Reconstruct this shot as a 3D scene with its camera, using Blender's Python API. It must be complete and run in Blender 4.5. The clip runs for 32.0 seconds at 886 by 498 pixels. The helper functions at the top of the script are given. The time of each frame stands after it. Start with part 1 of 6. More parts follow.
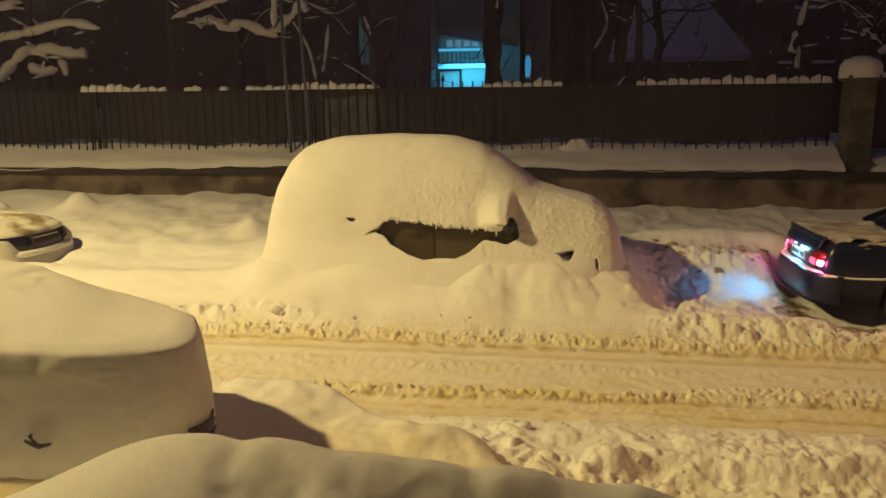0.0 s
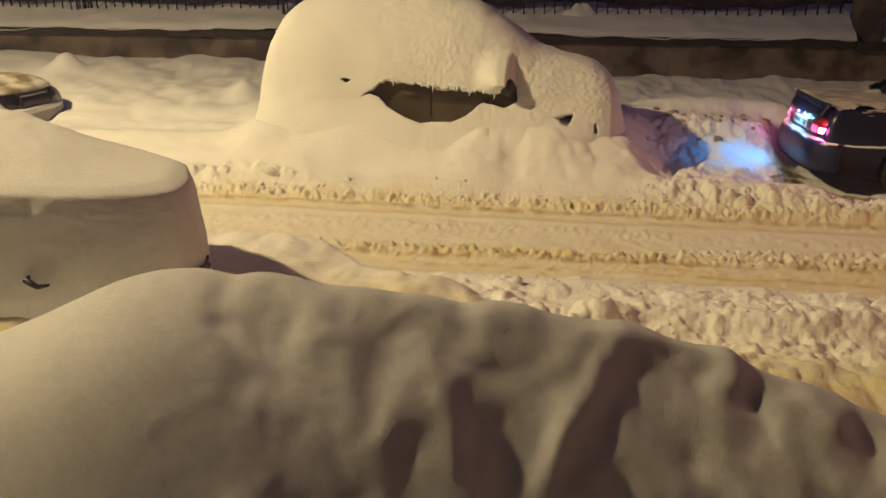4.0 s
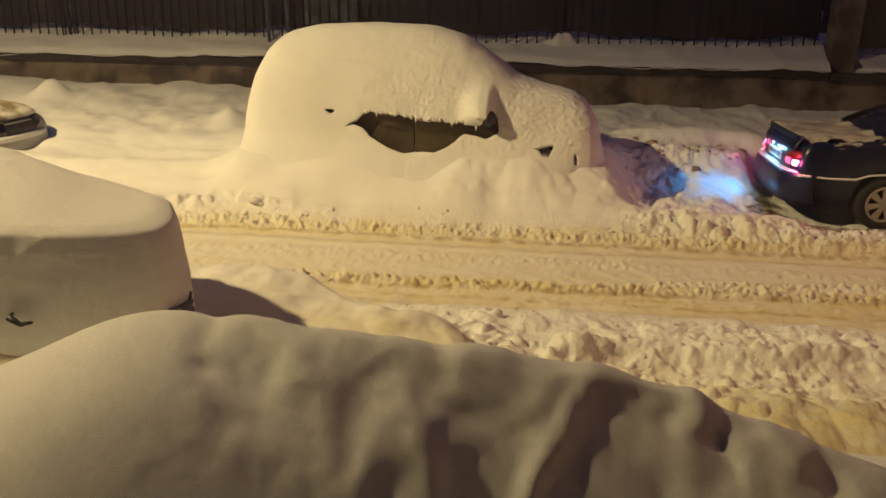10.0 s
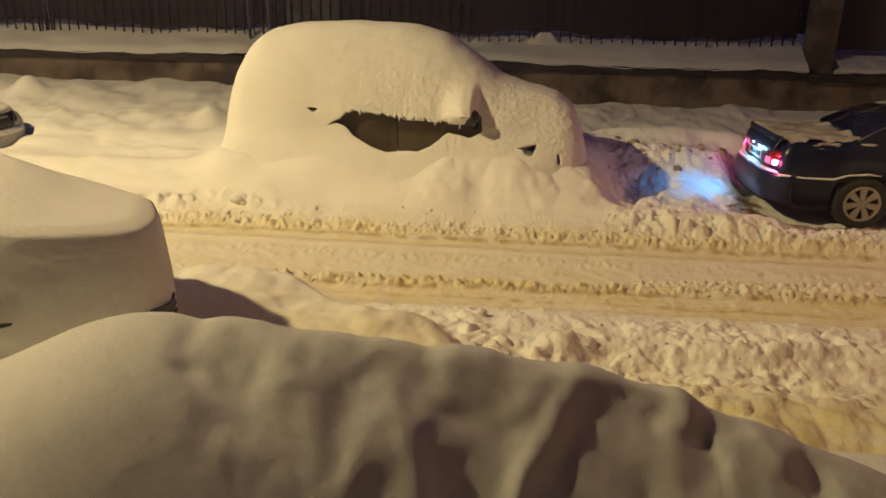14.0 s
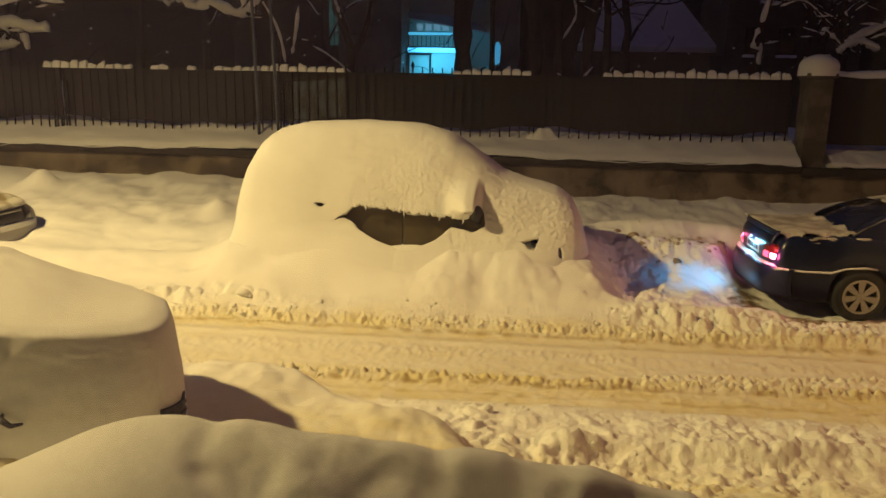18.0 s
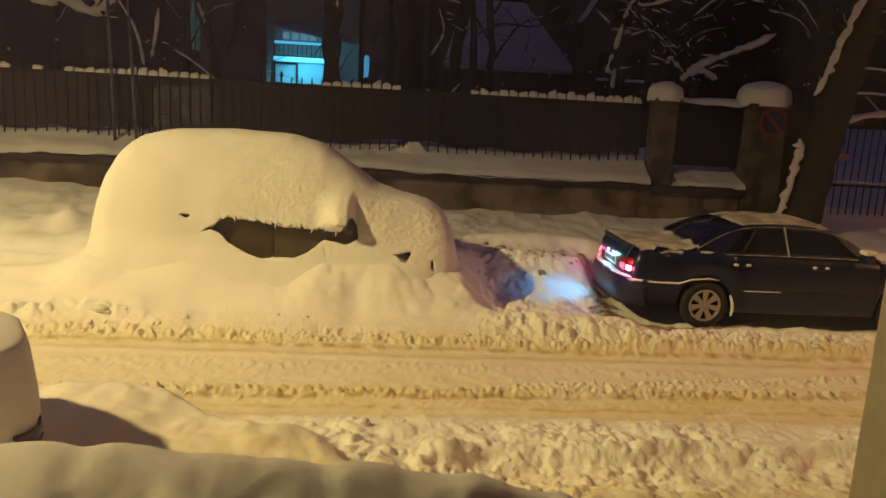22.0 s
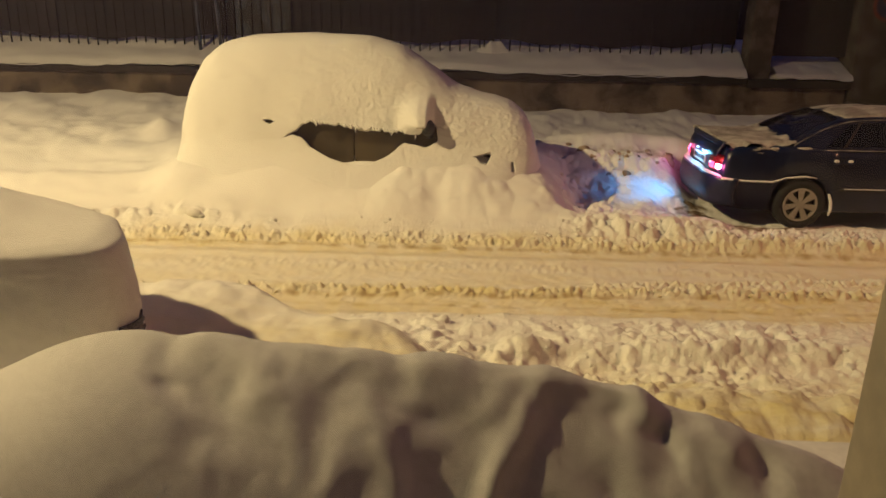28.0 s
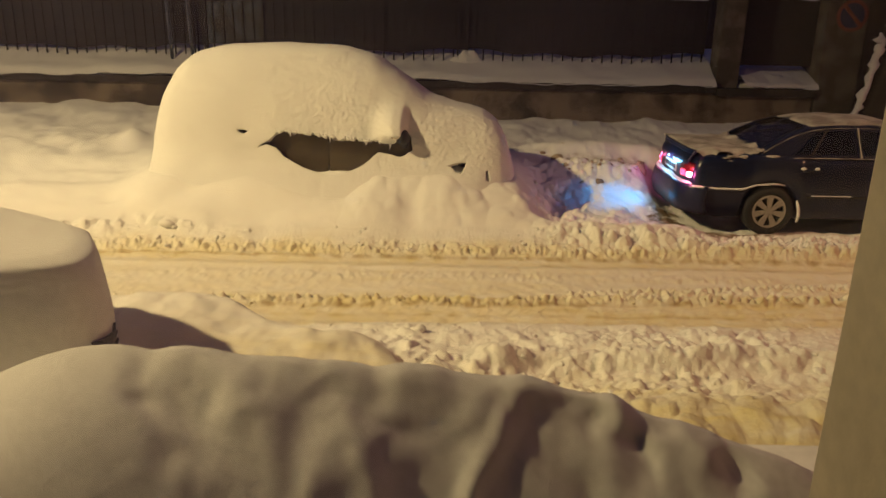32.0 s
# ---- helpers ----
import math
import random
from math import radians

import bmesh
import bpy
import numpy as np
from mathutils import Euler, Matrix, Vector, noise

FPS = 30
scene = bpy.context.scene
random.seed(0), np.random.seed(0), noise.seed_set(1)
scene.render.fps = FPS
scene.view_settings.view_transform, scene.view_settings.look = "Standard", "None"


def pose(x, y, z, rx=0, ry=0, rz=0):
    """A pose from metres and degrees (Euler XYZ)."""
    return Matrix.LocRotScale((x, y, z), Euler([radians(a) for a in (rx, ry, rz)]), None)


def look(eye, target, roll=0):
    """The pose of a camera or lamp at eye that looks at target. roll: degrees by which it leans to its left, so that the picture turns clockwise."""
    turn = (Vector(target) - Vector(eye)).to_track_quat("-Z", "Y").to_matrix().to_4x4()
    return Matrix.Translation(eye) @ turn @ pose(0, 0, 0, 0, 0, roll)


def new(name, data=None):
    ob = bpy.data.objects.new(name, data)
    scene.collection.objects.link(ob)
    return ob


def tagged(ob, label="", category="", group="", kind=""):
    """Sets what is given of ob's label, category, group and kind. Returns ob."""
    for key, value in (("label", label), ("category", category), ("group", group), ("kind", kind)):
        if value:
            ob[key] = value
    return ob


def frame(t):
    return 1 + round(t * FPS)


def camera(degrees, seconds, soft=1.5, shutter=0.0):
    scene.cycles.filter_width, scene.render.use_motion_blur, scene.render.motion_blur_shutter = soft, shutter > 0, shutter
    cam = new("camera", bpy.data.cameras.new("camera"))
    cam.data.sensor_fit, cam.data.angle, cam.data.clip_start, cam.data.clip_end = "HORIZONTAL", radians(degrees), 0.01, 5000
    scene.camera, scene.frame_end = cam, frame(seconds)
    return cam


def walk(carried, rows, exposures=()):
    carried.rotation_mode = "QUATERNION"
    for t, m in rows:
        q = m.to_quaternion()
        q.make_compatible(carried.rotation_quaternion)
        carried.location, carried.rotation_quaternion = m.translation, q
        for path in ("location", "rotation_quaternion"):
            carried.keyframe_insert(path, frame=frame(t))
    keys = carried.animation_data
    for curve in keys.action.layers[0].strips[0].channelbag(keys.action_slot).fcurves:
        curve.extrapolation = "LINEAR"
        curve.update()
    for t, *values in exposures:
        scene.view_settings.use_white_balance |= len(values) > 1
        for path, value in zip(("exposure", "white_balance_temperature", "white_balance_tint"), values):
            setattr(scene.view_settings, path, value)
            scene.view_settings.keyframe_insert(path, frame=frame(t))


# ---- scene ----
cam = camera(61.7, 32.0)
PATH = [
    (0, (0.03, 0.046, 2.586), (-0.267, 1.988, 2.21), -0.5),
    (0.5, (0.044, 0.053, 2.575), (-0.244, 1.994, 2.187), -0.4),
    (1, (0.064, 0.047, 2.578), (-0.173, 1.993, 2.182), -0.1),
    (1.5, (0.053, 0.005, 2.568), (-0.148, 1.952, 2.156), 0.2),
    (2, (0.045, -0.003, 2.564), (-0.146, 1.938, 2.121), 0.4),
    (2.5, (0.033, 0.015, 2.536), (-0.147, 1.934, 2.004), 0.8),
    (3, (0.02, 0.001, 2.507), (-0.179, 1.895, 1.898), 1.2),
    (3.5, (0.057, 0.028, 2.437), (-0.226, 1.894, 1.775), 0.3),
    (5.5, (0.057, 0.037, 2.376), (-0.18, 1.864, 1.596), 0.7),
    (6, (0.059, 0.015, 2.423), (-0.162, 1.819, 1.588), 0.8),
    (6.5, (0.072, 0.014, 2.421), (-0.142, 1.823, 1.597), 0.7),
    (7, (0.078, 0.009, 2.43), (-0.137, 1.823, 1.617), 0.3),
    (7.5, (0.083, 0.007, 2.438), (-0.13, 1.825, 1.631), 0.2),
    (8, (0.074, -0.023, 2.496), (-0.143, 1.828, 1.769), -0.1),
    (8.5, (0.088, -0.06, 2.559), (-0.153, 1.836, 1.969), -0.3),
    (9, (0.095, -0.066, 2.561), (-0.172, 1.83, 1.985), -0.2),
    (9.5, (0.105, -0.055, 2.546), (-0.158, 1.835, 1.959), 0.3),
    (10, (0.104, -0.019, 2.537), (-0.139, 1.854, 1.901), 0.7),
    (10.5, (0.095, 0.006, 2.538), (-0.047, 1.887, 1.904), 1.6),
    (11, (0.099, 0.018, 2.537), (0.062, 1.903, 1.896), 1.8),
    (11.5, (0.09, 0.033, 2.522), (0.084, 1.917, 1.881), 1.7),
    (12, (0.072, -0.007, 2.541), (-0.087, 1.876, 1.905), -0.0),
    (12.5, (0.065, -0.053, 2.535), (-0.289, 1.806, 1.888), -0.2),
    (13, (0.084, -0.041, 2.545), (-0.257, 1.82, 1.904), -0.1),
    (13.5, (0.088, -0.006, 2.544), (-0.123, 1.867, 1.898), 1.5),
    (15.5, (0.016, -0.068, 2.574), (-0.165, 1.825, 1.953), 0.9),
    (16, (0.023, -0.076, 2.578), (-0.226, 1.804, 1.944), 0.6),
    (16.5, (0.048, -0.066, 2.595), (-0.189, 1.818, 1.966), 0.9),
    (17, (0.05, -0.079, 2.633), (-0.178, 1.827, 2.071), 1.0),
    (17.5, (0.034, -0.11, 2.656), (-0.188, 1.827, 2.209), 1.1),
    (18, (0.037, -0.104, 2.661), (-0.168, 1.841, 2.241), 1.1),
    (18.5, (0.023, -0.112, 2.659), (-0.149, 1.837, 2.245), 1.4),
    (19, (-0.03, -0.128, 2.676), (-0.066, 1.83, 2.271), 2.4),
    (19.5, (-0.049, -0.14, 2.677), (0.08, 1.816, 2.283), 3.8),
    (20, (-0.053, -0.153, 2.679), (0.074, 1.805, 2.291), 3.8),
    (20.5, (-0.053, -0.143, 2.664), (0.077, 1.816, 2.284), 3.7),
    (21, (-0.05, -0.147, 2.669), (0.091, 1.812, 2.287), 3.7),
    (21.5, (-0.049, -0.142, 2.681), (0.104, 1.814, 2.296), 3.5),
    (22, (-0.054, -0.151, 2.675), (0.1, 1.807, 2.3), 3.2),
    (22.5, (-0.045, -0.172, 2.689), (0.021, 1.796, 2.335), 2.2),
    (23, (-0.042, -0.179, 2.698), (-0.074, 1.794, 2.37), 1.3),
    (23.5, (-0.029, -0.174, 2.698), (-0.113, 1.801, 2.398), 0.8),
    (24, (-0.022, -0.171, 2.702), (-0.103, 1.806, 2.414), 0.8),
    (24.5, (-0.024, -0.174, 2.702), (-0.119, 1.803, 2.414), 0.7),
    (25, (-0.021, -0.165, 2.694), (-0.12, 1.81, 2.39), 0.6),
    (25.5, (-0.02, -0.169, 2.693), (-0.12, 1.79, 2.303), 0.7),
    (26, (-0.01, -0.16, 2.655), (-0.103, 1.756, 2.091), 0.6),
    (26.5, (-0.004, -0.17, 2.622), (-0.09, 1.728, 1.998), 0.8),
    (28.5, (0.018, -0.154, 2.628), (-0.028, 1.745, 2.0), 1.1),
    (29, (0.018, -0.155, 2.628), (0.015, 1.744, 2.0), 1.4),
    (29.5, (0.017, -0.152, 2.626), (0.042, 1.747, 1.999), 1.5),
    (30, (0.003, -0.159, 2.63), (0.038, 1.741, 2.006), 1.5),
    (30.5, (-0.011, -0.175, 2.639), (-0.012, 1.726, 2.018), 1.0),
    (31, (0.005, -0.165, 2.632), (-0.009, 1.738, 2.016), 1.0),
    (31.5, (0.012, -0.164, 2.636), (0.0, 1.739, 2.022), 1.0),
    (32, (0.009, -0.17, 2.649), (0.008, 1.736, 2.042), 1.1),
]
EXPOSURES = [
    (0.0, -0.06, 6300, 11), (2.2, -0.05, 6300, 11), (3.2, -0.02, 5600, 20), (6.0, 0.02, 5300, 24), (7.6, 0.0, 5450, 23), (8.5, -0.05, 5900, 18), (9.4, -0.08, 5950, 18), (10.2, -0.10, 5600, 20), (16.4, -0.08, 5650, 20),
    (17.6, 0.02, 6400, 12), (20.0, 0.04, 6400, 12), (24.0, 0.08, 6400, 12), (25.6, 0.06, 6400, 12), (27.5, 0.03, 5750, 21), (32.0, 0.0, 5750, 21),
]
walk(cam, [(t, look(eye, target, roll)) for t, eye, target, roll in PATH], EXPOSURES)

# world and lights: night sky, two sodium street lamps, glow of the town
world = bpy.data.worlds.new("night")
scene.world = world
world.use_nodes = True
wn, wl = world.node_tree.nodes, world.node_tree.links
bgn = wn["Background"]
bgn.inputs[1].default_value = 0.058
wtc, wsep, wramp = wn.new("ShaderNodeTexCoord"), wn.new("ShaderNodeSeparateXYZ"), wn.new("ShaderNodeValToRGB")
wl.new(wtc.outputs["Generated"], wsep.inputs[0])
wl.new(wsep.outputs["Z"], wramp.inputs["Fac"])
wramp.color_ramp.elements[0].color, wramp.color_ramp.elements[1].color = (0.80, 0.37, 0.20, 1), (0.20, 0.22, 0.66, 1)
wramp.color_ramp.elements[1].position = 0.42
wl.new(wramp.outputs["Color"], bgn.inputs[0])


def point_lamp(name, place, watts, colour, radius):
    d = bpy.data.lights.new(name, "POINT")
    d.energy, d.color, d.shadow_soft_size = watts, colour, radius
    ob = new(name, d)
    ob.location = place
    return ob


def street_lamp(place, watts, colour, narrow, tilt):
    """A sodium street light whose beam is thrown along the street."""
    d = bpy.data.lights.new("street_lamp_light", "SPOT")
    d.energy, d.color, d.shadow_soft_size = watts, colour, 0.25
    d.spot_size, d.spot_blend = radians(166), 0.5
    ob = new("street_lamp_light", d)
    ob.location, ob.scale, ob.rotation_euler = place, (1, narrow, 1), (radians(tilt), 0, 0)


street_lamp((-10.8, 3.95, 9.2), 8900, (1.0, 0.722, 0.265), 0.245, 17.5)
street_lamp((19.0, 4.6, 9.4), 5000, (1.0, 0.42, 0.15), 0.17, 12)

# ---- materials ----


def mat(name, colour, rough=0.6, metal=0.0, vary=0.0, scale=8.0, second=None, bump=0.0, bump_scale=60.0, coords="Object", emit=None, power=0.0, spec=0.5, mask=(0.45, 0.6)):
    """A Principled material whose colour drifts between two tones at two scales, with fine relief."""
    m = bpy.data.materials.new(name)
    m.use_nodes = True
    nt = m.node_tree
    n, l = nt.nodes, nt.links
    p = n["Principled BSDF"]
    p.inputs["Roughness"].default_value, p.inputs["Metallic"].default_value = rough, metal
    p.inputs["Specular IOR Level"].default_value = spec
    p.inputs["Base Color"].default_value = (*colour, 1)
    tc = n.new("ShaderNodeTexCoord")
    if vary or second:
        a = n.new("ShaderNodeTexNoise")
        a.inputs["Scale"].default_value, a.inputs["Detail"].default_value = scale, 6
        l.new(tc.outputs[coords], a.inputs["Vector"])
        r = n.new("ShaderNodeValToRGB")
        r.color_ramp.elements[0].position, r.color_ramp.elements[1].position = mask
        dark = second if second else tuple(c * (1 - vary) for c in colour)
        r.color_ramp.elements[0].color, r.color_ramp.elements[1].color = (*dark, 1), (*colour, 1)
        l.new(a.outputs["Fac"], r.inputs["Fac"])
        b = n.new("ShaderNodeTexNoise")
        b.inputs["Scale"].default_value, b.inputs["Detail"].default_value = scale * 9, 4
        l.new(tc.outputs[coords], b.inputs["Vector"])
        mix = n.new("ShaderNodeMix")
        mix.data_type, mix.blend_type = "RGBA", "MULTIPLY"
        mix.inputs["Factor"].default_value = 0.35
        l.new(r.outputs["Color"], mix.inputs["A"])
        bw = n.new("ShaderNodeMapRange")
        bw.inputs["From Min"].default_value, bw.inputs["From Max"].default_value = 0.3, 0.7
        bw.inputs["To Min"].default_value, bw.inputs["To Max"].default_value = 0.6, 1.0
        l.new(b.outputs["Fac"], bw.inputs["Value"])
        l.new(bw.outputs["Result"], mix.inputs["B"])
        l.new(mix.outputs["Result"], p.inputs["Base Color"])
    if bump:
        c = n.new("ShaderNodeTexNoise")
        c.inputs["Scale"].default_value, c.inputs["Detail"].default_value = bump_scale, 5
        l.new(tc.outputs[coords], c.inputs["Vector"])
        bp = n.new("ShaderNodeBump")
        bp.inputs["Strength"].default_value, bp.inputs["Distance"].default_value = bump, 0.02
        l.new(c.outputs["Fac"], bp.inputs["Height"])
        l.new(bp.outputs["Normal"], p.inputs["Normal"])
    if emit:
        p.inputs["Emission Color"].default_value, p.inputs["Emission Strength"].default_value = (*emit, 1), power
    return m


SNOW = mat("fresh_snow", (0.82, 0.82, 0.82), 0.75, vary=0.04, scale=3.0, bump=0.22, bump_scale=120, spec=0.25)
GRAINY = mat("grainy_snow", (0.82, 0.82, 0.81), 0.75, vary=0.04, scale=3.0, bump=0.30, bump_scale=150, spec=0.3)
SNOW_ROUGH = mat("crusted_snow", (0.82, 0.82, 0.80), 0.8, vary=0.03, scale=3.0, bump=0.40, bump_scale=75, spec=0.2)
CLOD = mat("dirty_snow_clods", (0.76, 0.69, 0.46), 0.85, second=(0.66, 0.57, 0.32), scale=6.0, bump=0.6, bump_scale=60, spec=0.2)
WHITE_CLOD = mat("snow_clods", (0.81, 0.80, 0.76), 0.85, vary=0.06, scale=6.0, bump=0.6, bump_scale=60, spec=0.2)
CONCRETE = mat("stained_concrete", (0.22, 0.175, 0.13), 0.85, second=(0.055, 0.042, 0.032), scale=2.1, bump=0.5, bump_scale=30, mask=(0.38, 0.62))
CONCRETE_DARK = mat("dark_concrete", (0.04, 0.034, 0.028), 0.85, vary=0.35, scale=3.0, bump=0.4, bump_scale=30)
PLASTER = mat("pillar_plaster", (0.15, 0.13, 0.105), 0.85, second=(0.075, 0.065, 0.05), scale=2.5, bump=0.5, bump_scale=25)
IRON = mat("black_iron", (0.005, 0.0045, 0.004), 0.8, metal=0.0, vary=0.3, scale=12)
TARP = mat("dark_fence_sheet", (0.010, 0.008, 0.008), 0.7, second=(0.003, 0.0025, 0.003), scale=1.7, bump=0.3, bump_scale=8, mask=(0.42, 0.68))
BARK = mat("dark_bark", (0.035, 0.027, 0.021), 0.9, vary=0.5, scale=9, bump=1.0, bump_scale=24)
BLUE_PAINT = mat("dark_blue_car_paint", (0.008, 0.015, 0.050), 0.3, metal=0.1, vary=0.25, scale=3, bump=0.03, bump_scale=90)
OLIVE_PAINT = mat("dark_olive_car_paint", (0.11, 0.086, 0.042), 0.4, metal=0.2, vary=0.25, scale=4)
WHITE_PAINT = mat("white_car_paint", (0.55, 0.54, 0.50), 0.4, vary=0.1, scale=4)
BLACK = mat("black_plastic", (0.012, 0.012, 0.012), 0.5, vary=0.2, scale=20)
THIN_SNOW = mat("thin_dirty_snow", (0.54, 0.50, 0.46), 0.8, second=(0.28, 0.25, 0.23), scale=4.0, bump=0.4, bump_scale=70, mask=(0.38, 0.6))
RUBBER = mat("tyre_rubber", (0.02, 0.02, 0.02), 0.85, vary=0.3, scale=30, bump=0.3, bump_scale=80)
DARK_GLASS = mat("car_glass", (0.006, 0.007, 0.009), 0.08, spec=0.5)
ALLOY = mat("grey_alloy", (0.44, 0.40, 0.34), 0.45, metal=0.2, vary=0.15, scale=20)
CHROME = mat("worn_chrome", (0.7, 0.68, 0.62), 0.18, metal=1.0)
RED_LENS = mat("red_tail_lens", (0.11, 0.006, 0.008), 0.15, vary=0.1, scale=40)
RED_GLOW = mat("lit_tail_lamp", (0.9, 0.1, 0.15), 0.3, emit=(1.0, 0.05, 0.12), power=4)
PINK_GLOW = mat("lit_tail_bulb", (0.9, 0.4, 0.5), 0.3, emit=(1.0, 0.32, 0.42), power=14)
AMBER = mat("amber_lens", (0.16, 0.03, 0.015), 0.2, vary=0.1, scale=40)
PLATE = mat("plate_white", (0.75, 0.78, 0.8), 0.4, vary=0.05, scale=30)
PLATE_BAR = mat("plate_bars", (0.03, 0.03, 0.04), 0.5)
FRAME_WHITE = mat("window_frame_paint", (0.80, 0.73, 0.60), 0.5, vary=0.08, scale=6, bump=0.08, bump_scale=40)
FRAME_DARK = mat("window_gasket", (0.015, 0.014, 0.014), 0.6)
SIGN_RED = mat("sign_red", (0.24, 0.07, 0.05), 0.45, vary=0.2, scale=9)
SIGN_BLUE = mat("sign_blue", (0.03, 0.035, 0.10), 0.45, vary=0.2, scale=9)
ROOM = mat("room_wall", (0.05, 0.045, 0.04), 0.85, vary=0.1, scale=3)
SKYDARK = mat("far_wood", (0.02, 0.018, 0.016), 0.95, vary=0.5, scale=0.6)

# ---- mesh helpers ----


def mesh_from(name, verts, faces, smooth=True):
    me = bpy.data.meshes.new(name)
    verts, faces = np.asarray(verts, float), np.asarray(faces, int)
    me.from_pydata(verts.tolist(), [], faces.tolist())
    if smooth:
        me.polygons.foreach_set("use_smooth", [True] * len(me.polygons))
    me.update()
    return me


def mesh_of(name, bm, smooth=False):
    me = bpy.data.meshes.new(name)
    bmesh.ops.recalc_face_normals(bm, faces=bm.faces)
    bm.to_mesh(me)
    bm.free()
    if smooth:
        me.polygons.foreach_set("use_smooth", [True] * len(me.polygons))
    return me


def put(name, me, material, parent=None, label="", category="", kind="", group=""):
    """Links a mesh as one object, a part where a parent is given."""
    if material and not me.materials:
        me.materials.append(material)
    ob = new(name, me)
    ob.parent = parent
    return tagged(ob, label, category, group, kind)


def thing(name, place, label, category, group=""):
    ob = new(name)
    ob.location = place
    ob.empty_display_size = 0.1
    return tagged(ob, label, category, group)


def grid_faces(nu, nv, closed=False):
    i = np.arange(nu - 1)[:, None] * nv + np.arange(nv - 1)[None, :]
    f = np.stack([i, i + nv, i + nv + 1, i + 1], -1).reshape(-1, 4)
    return f


def box(bm, x0, x1, y0, y1, z0, z1, bevel=0.0):
    g = bmesh.ops.create_cube(bm, size=1, matrix=Matrix.Translation(((x0 + x1) / 2, (y0 + y1) / 2, (z0 + z1) / 2)) @ Matrix.Diagonal((x1 - x0, y1 - y0, z1 - z0, 1)))
    if bevel:
        edges = list({e for v in g["verts"] for e in v.link_edges})
        bmesh.ops.bevel(bm, geom=edges, offset=bevel, segments=2, affect="EDGES", profile=0.6)
    return bm


def box_mesh(name, x0, x1, y0, y1, z0, z1, bevel=0.0):
    return mesh_of(name, box(bmesh.new(), x0, x1, y0, y1, z0, z1, bevel))


def prism(name, outline, y0, y1, bevel=0.0):
    """A plate with an outline in x and z, between two depths."""
    bm = bmesh.new()
    a = [bm.verts.new((x, y0, z)) for x, z in outline]
    b = [bm.verts.new((x, y1, z)) for x, z in outline]
    bm.faces.new(a), bm.faces.new(b[::-1])
    for k in range(len(a)):
        bm.faces.new((a[k], b[k], b[(k + 1) % len(a)], a[(k + 1) % len(a)]))
    if bevel:
        bmesh.ops.bevel(bm, geom=bm.edges[:], offset=bevel, segments=2, affect="EDGES")
    return mesh_of(name, bm)


def tube(path, radii, sides=8):
    """Vertices and faces of a tapered tube through points."""
    path = [Vector(p) for p in path]
    verts, faces = [], []
    for k, p in enumerate(path):
        d = (path[min(k + 1, len(path) - 1)] - path[max(k - 1, 0)]).normalized()
        a = d.cross(Vector((0.3, 1, 0.1))).normalized()
        b = d.cross(a)
        for s in range(sides):
            w = 2 * math.pi * s / sides
            verts.append(p + (a * math.cos(w) + b * math.sin(w)) * radii[k])
    for k in range(len(path) - 1):
        for s in range(sides):
            i, j = k * sides + s, k * sides + (s + 1) % sides
            faces.append((i, j, j + sides, i + sides))
    faces.append(tuple(range(sides))[::-1])
    faces.append(tuple(range((len(path) - 1) * sides, len(path) * sides)))
    return [tuple(v) for v in verts], faces


def tube_mesh(name, path, radii, sides=8):
    v, f = tube(path, radii, sides)
    me = bpy.data.meshes.new(name)
    me.from_pydata(v, [], f)
    me.polygons.foreach_set("use_smooth", [True] * len(me.polygons))
    return me


def step(a, b, v):
    t = np.clip((v - a) / (b - a), 0, 1)
    return t * t * (3 - 2 * t)


_table = np.random.RandomState(7).rand(256, 256)


def vnoise(x, y, seed=0):
    """Smooth lattice noise, 0 to 1."""
    x, y = np.asarray(x, float) + seed * 17.3, np.asarray(y, float) + seed * 9.7
    xi, yi = np.floor(x).astype(int), np.floor(y).astype(int)
    u, v = x - xi, y - yi
    u, v = u * u * u * (u * (u * 6 - 15) + 10), v * v * v * (v * (v * 6 - 15) + 10)
    g = lambda i, j: _table[i % 256, j % 256]
    return (g(xi, yi) * (1 - u) + g(xi + 1, yi) * u) * (1 - v) + (g(xi, yi + 1) * (1 - u) + g(xi + 1, yi + 1) * u) * v


def fbm(x, y, octaves=4, seed=0, gain=0.5):
    out, amp, f = 0, 1.0, 1.0
    for k in range(octaves):
        out = out + amp * (vnoise(x * f, y * f, seed + k) - 0.5)
        amp, f = amp * gain, f * 2.03
    return out


def bend(x, xs, ys, soft):
    """A curve through a few points, its corners rounded over the length soft."""
    fx = np.linspace(xs[0] - 3 * soft, xs[-1] + 3 * soft, 1400)
    k = np.exp(-0.5 * (np.linspace(-3, 3, 2 * int(3 * soft / (fx[1] - fx[0])) + 1)) ** 2)
    pad = len(k) // 2
    fy = np.convolve(np.pad(np.interp(fx, xs, ys), pad, mode="edge"), k / k.sum(), "valid")
    return np.interp(x, fx, fy)


def hump(x, y, cx, cy, rx, ry, turn=0.0):
    c, s = math.cos(math.radians(turn)), math.sin(math.radians(turn))
    a, b = ((x - cx) * c + (y - cy) * s) / rx, (-(x - cx) * s + (y - cy) * c) / ry
    return np.exp(-(a * a + b * b))


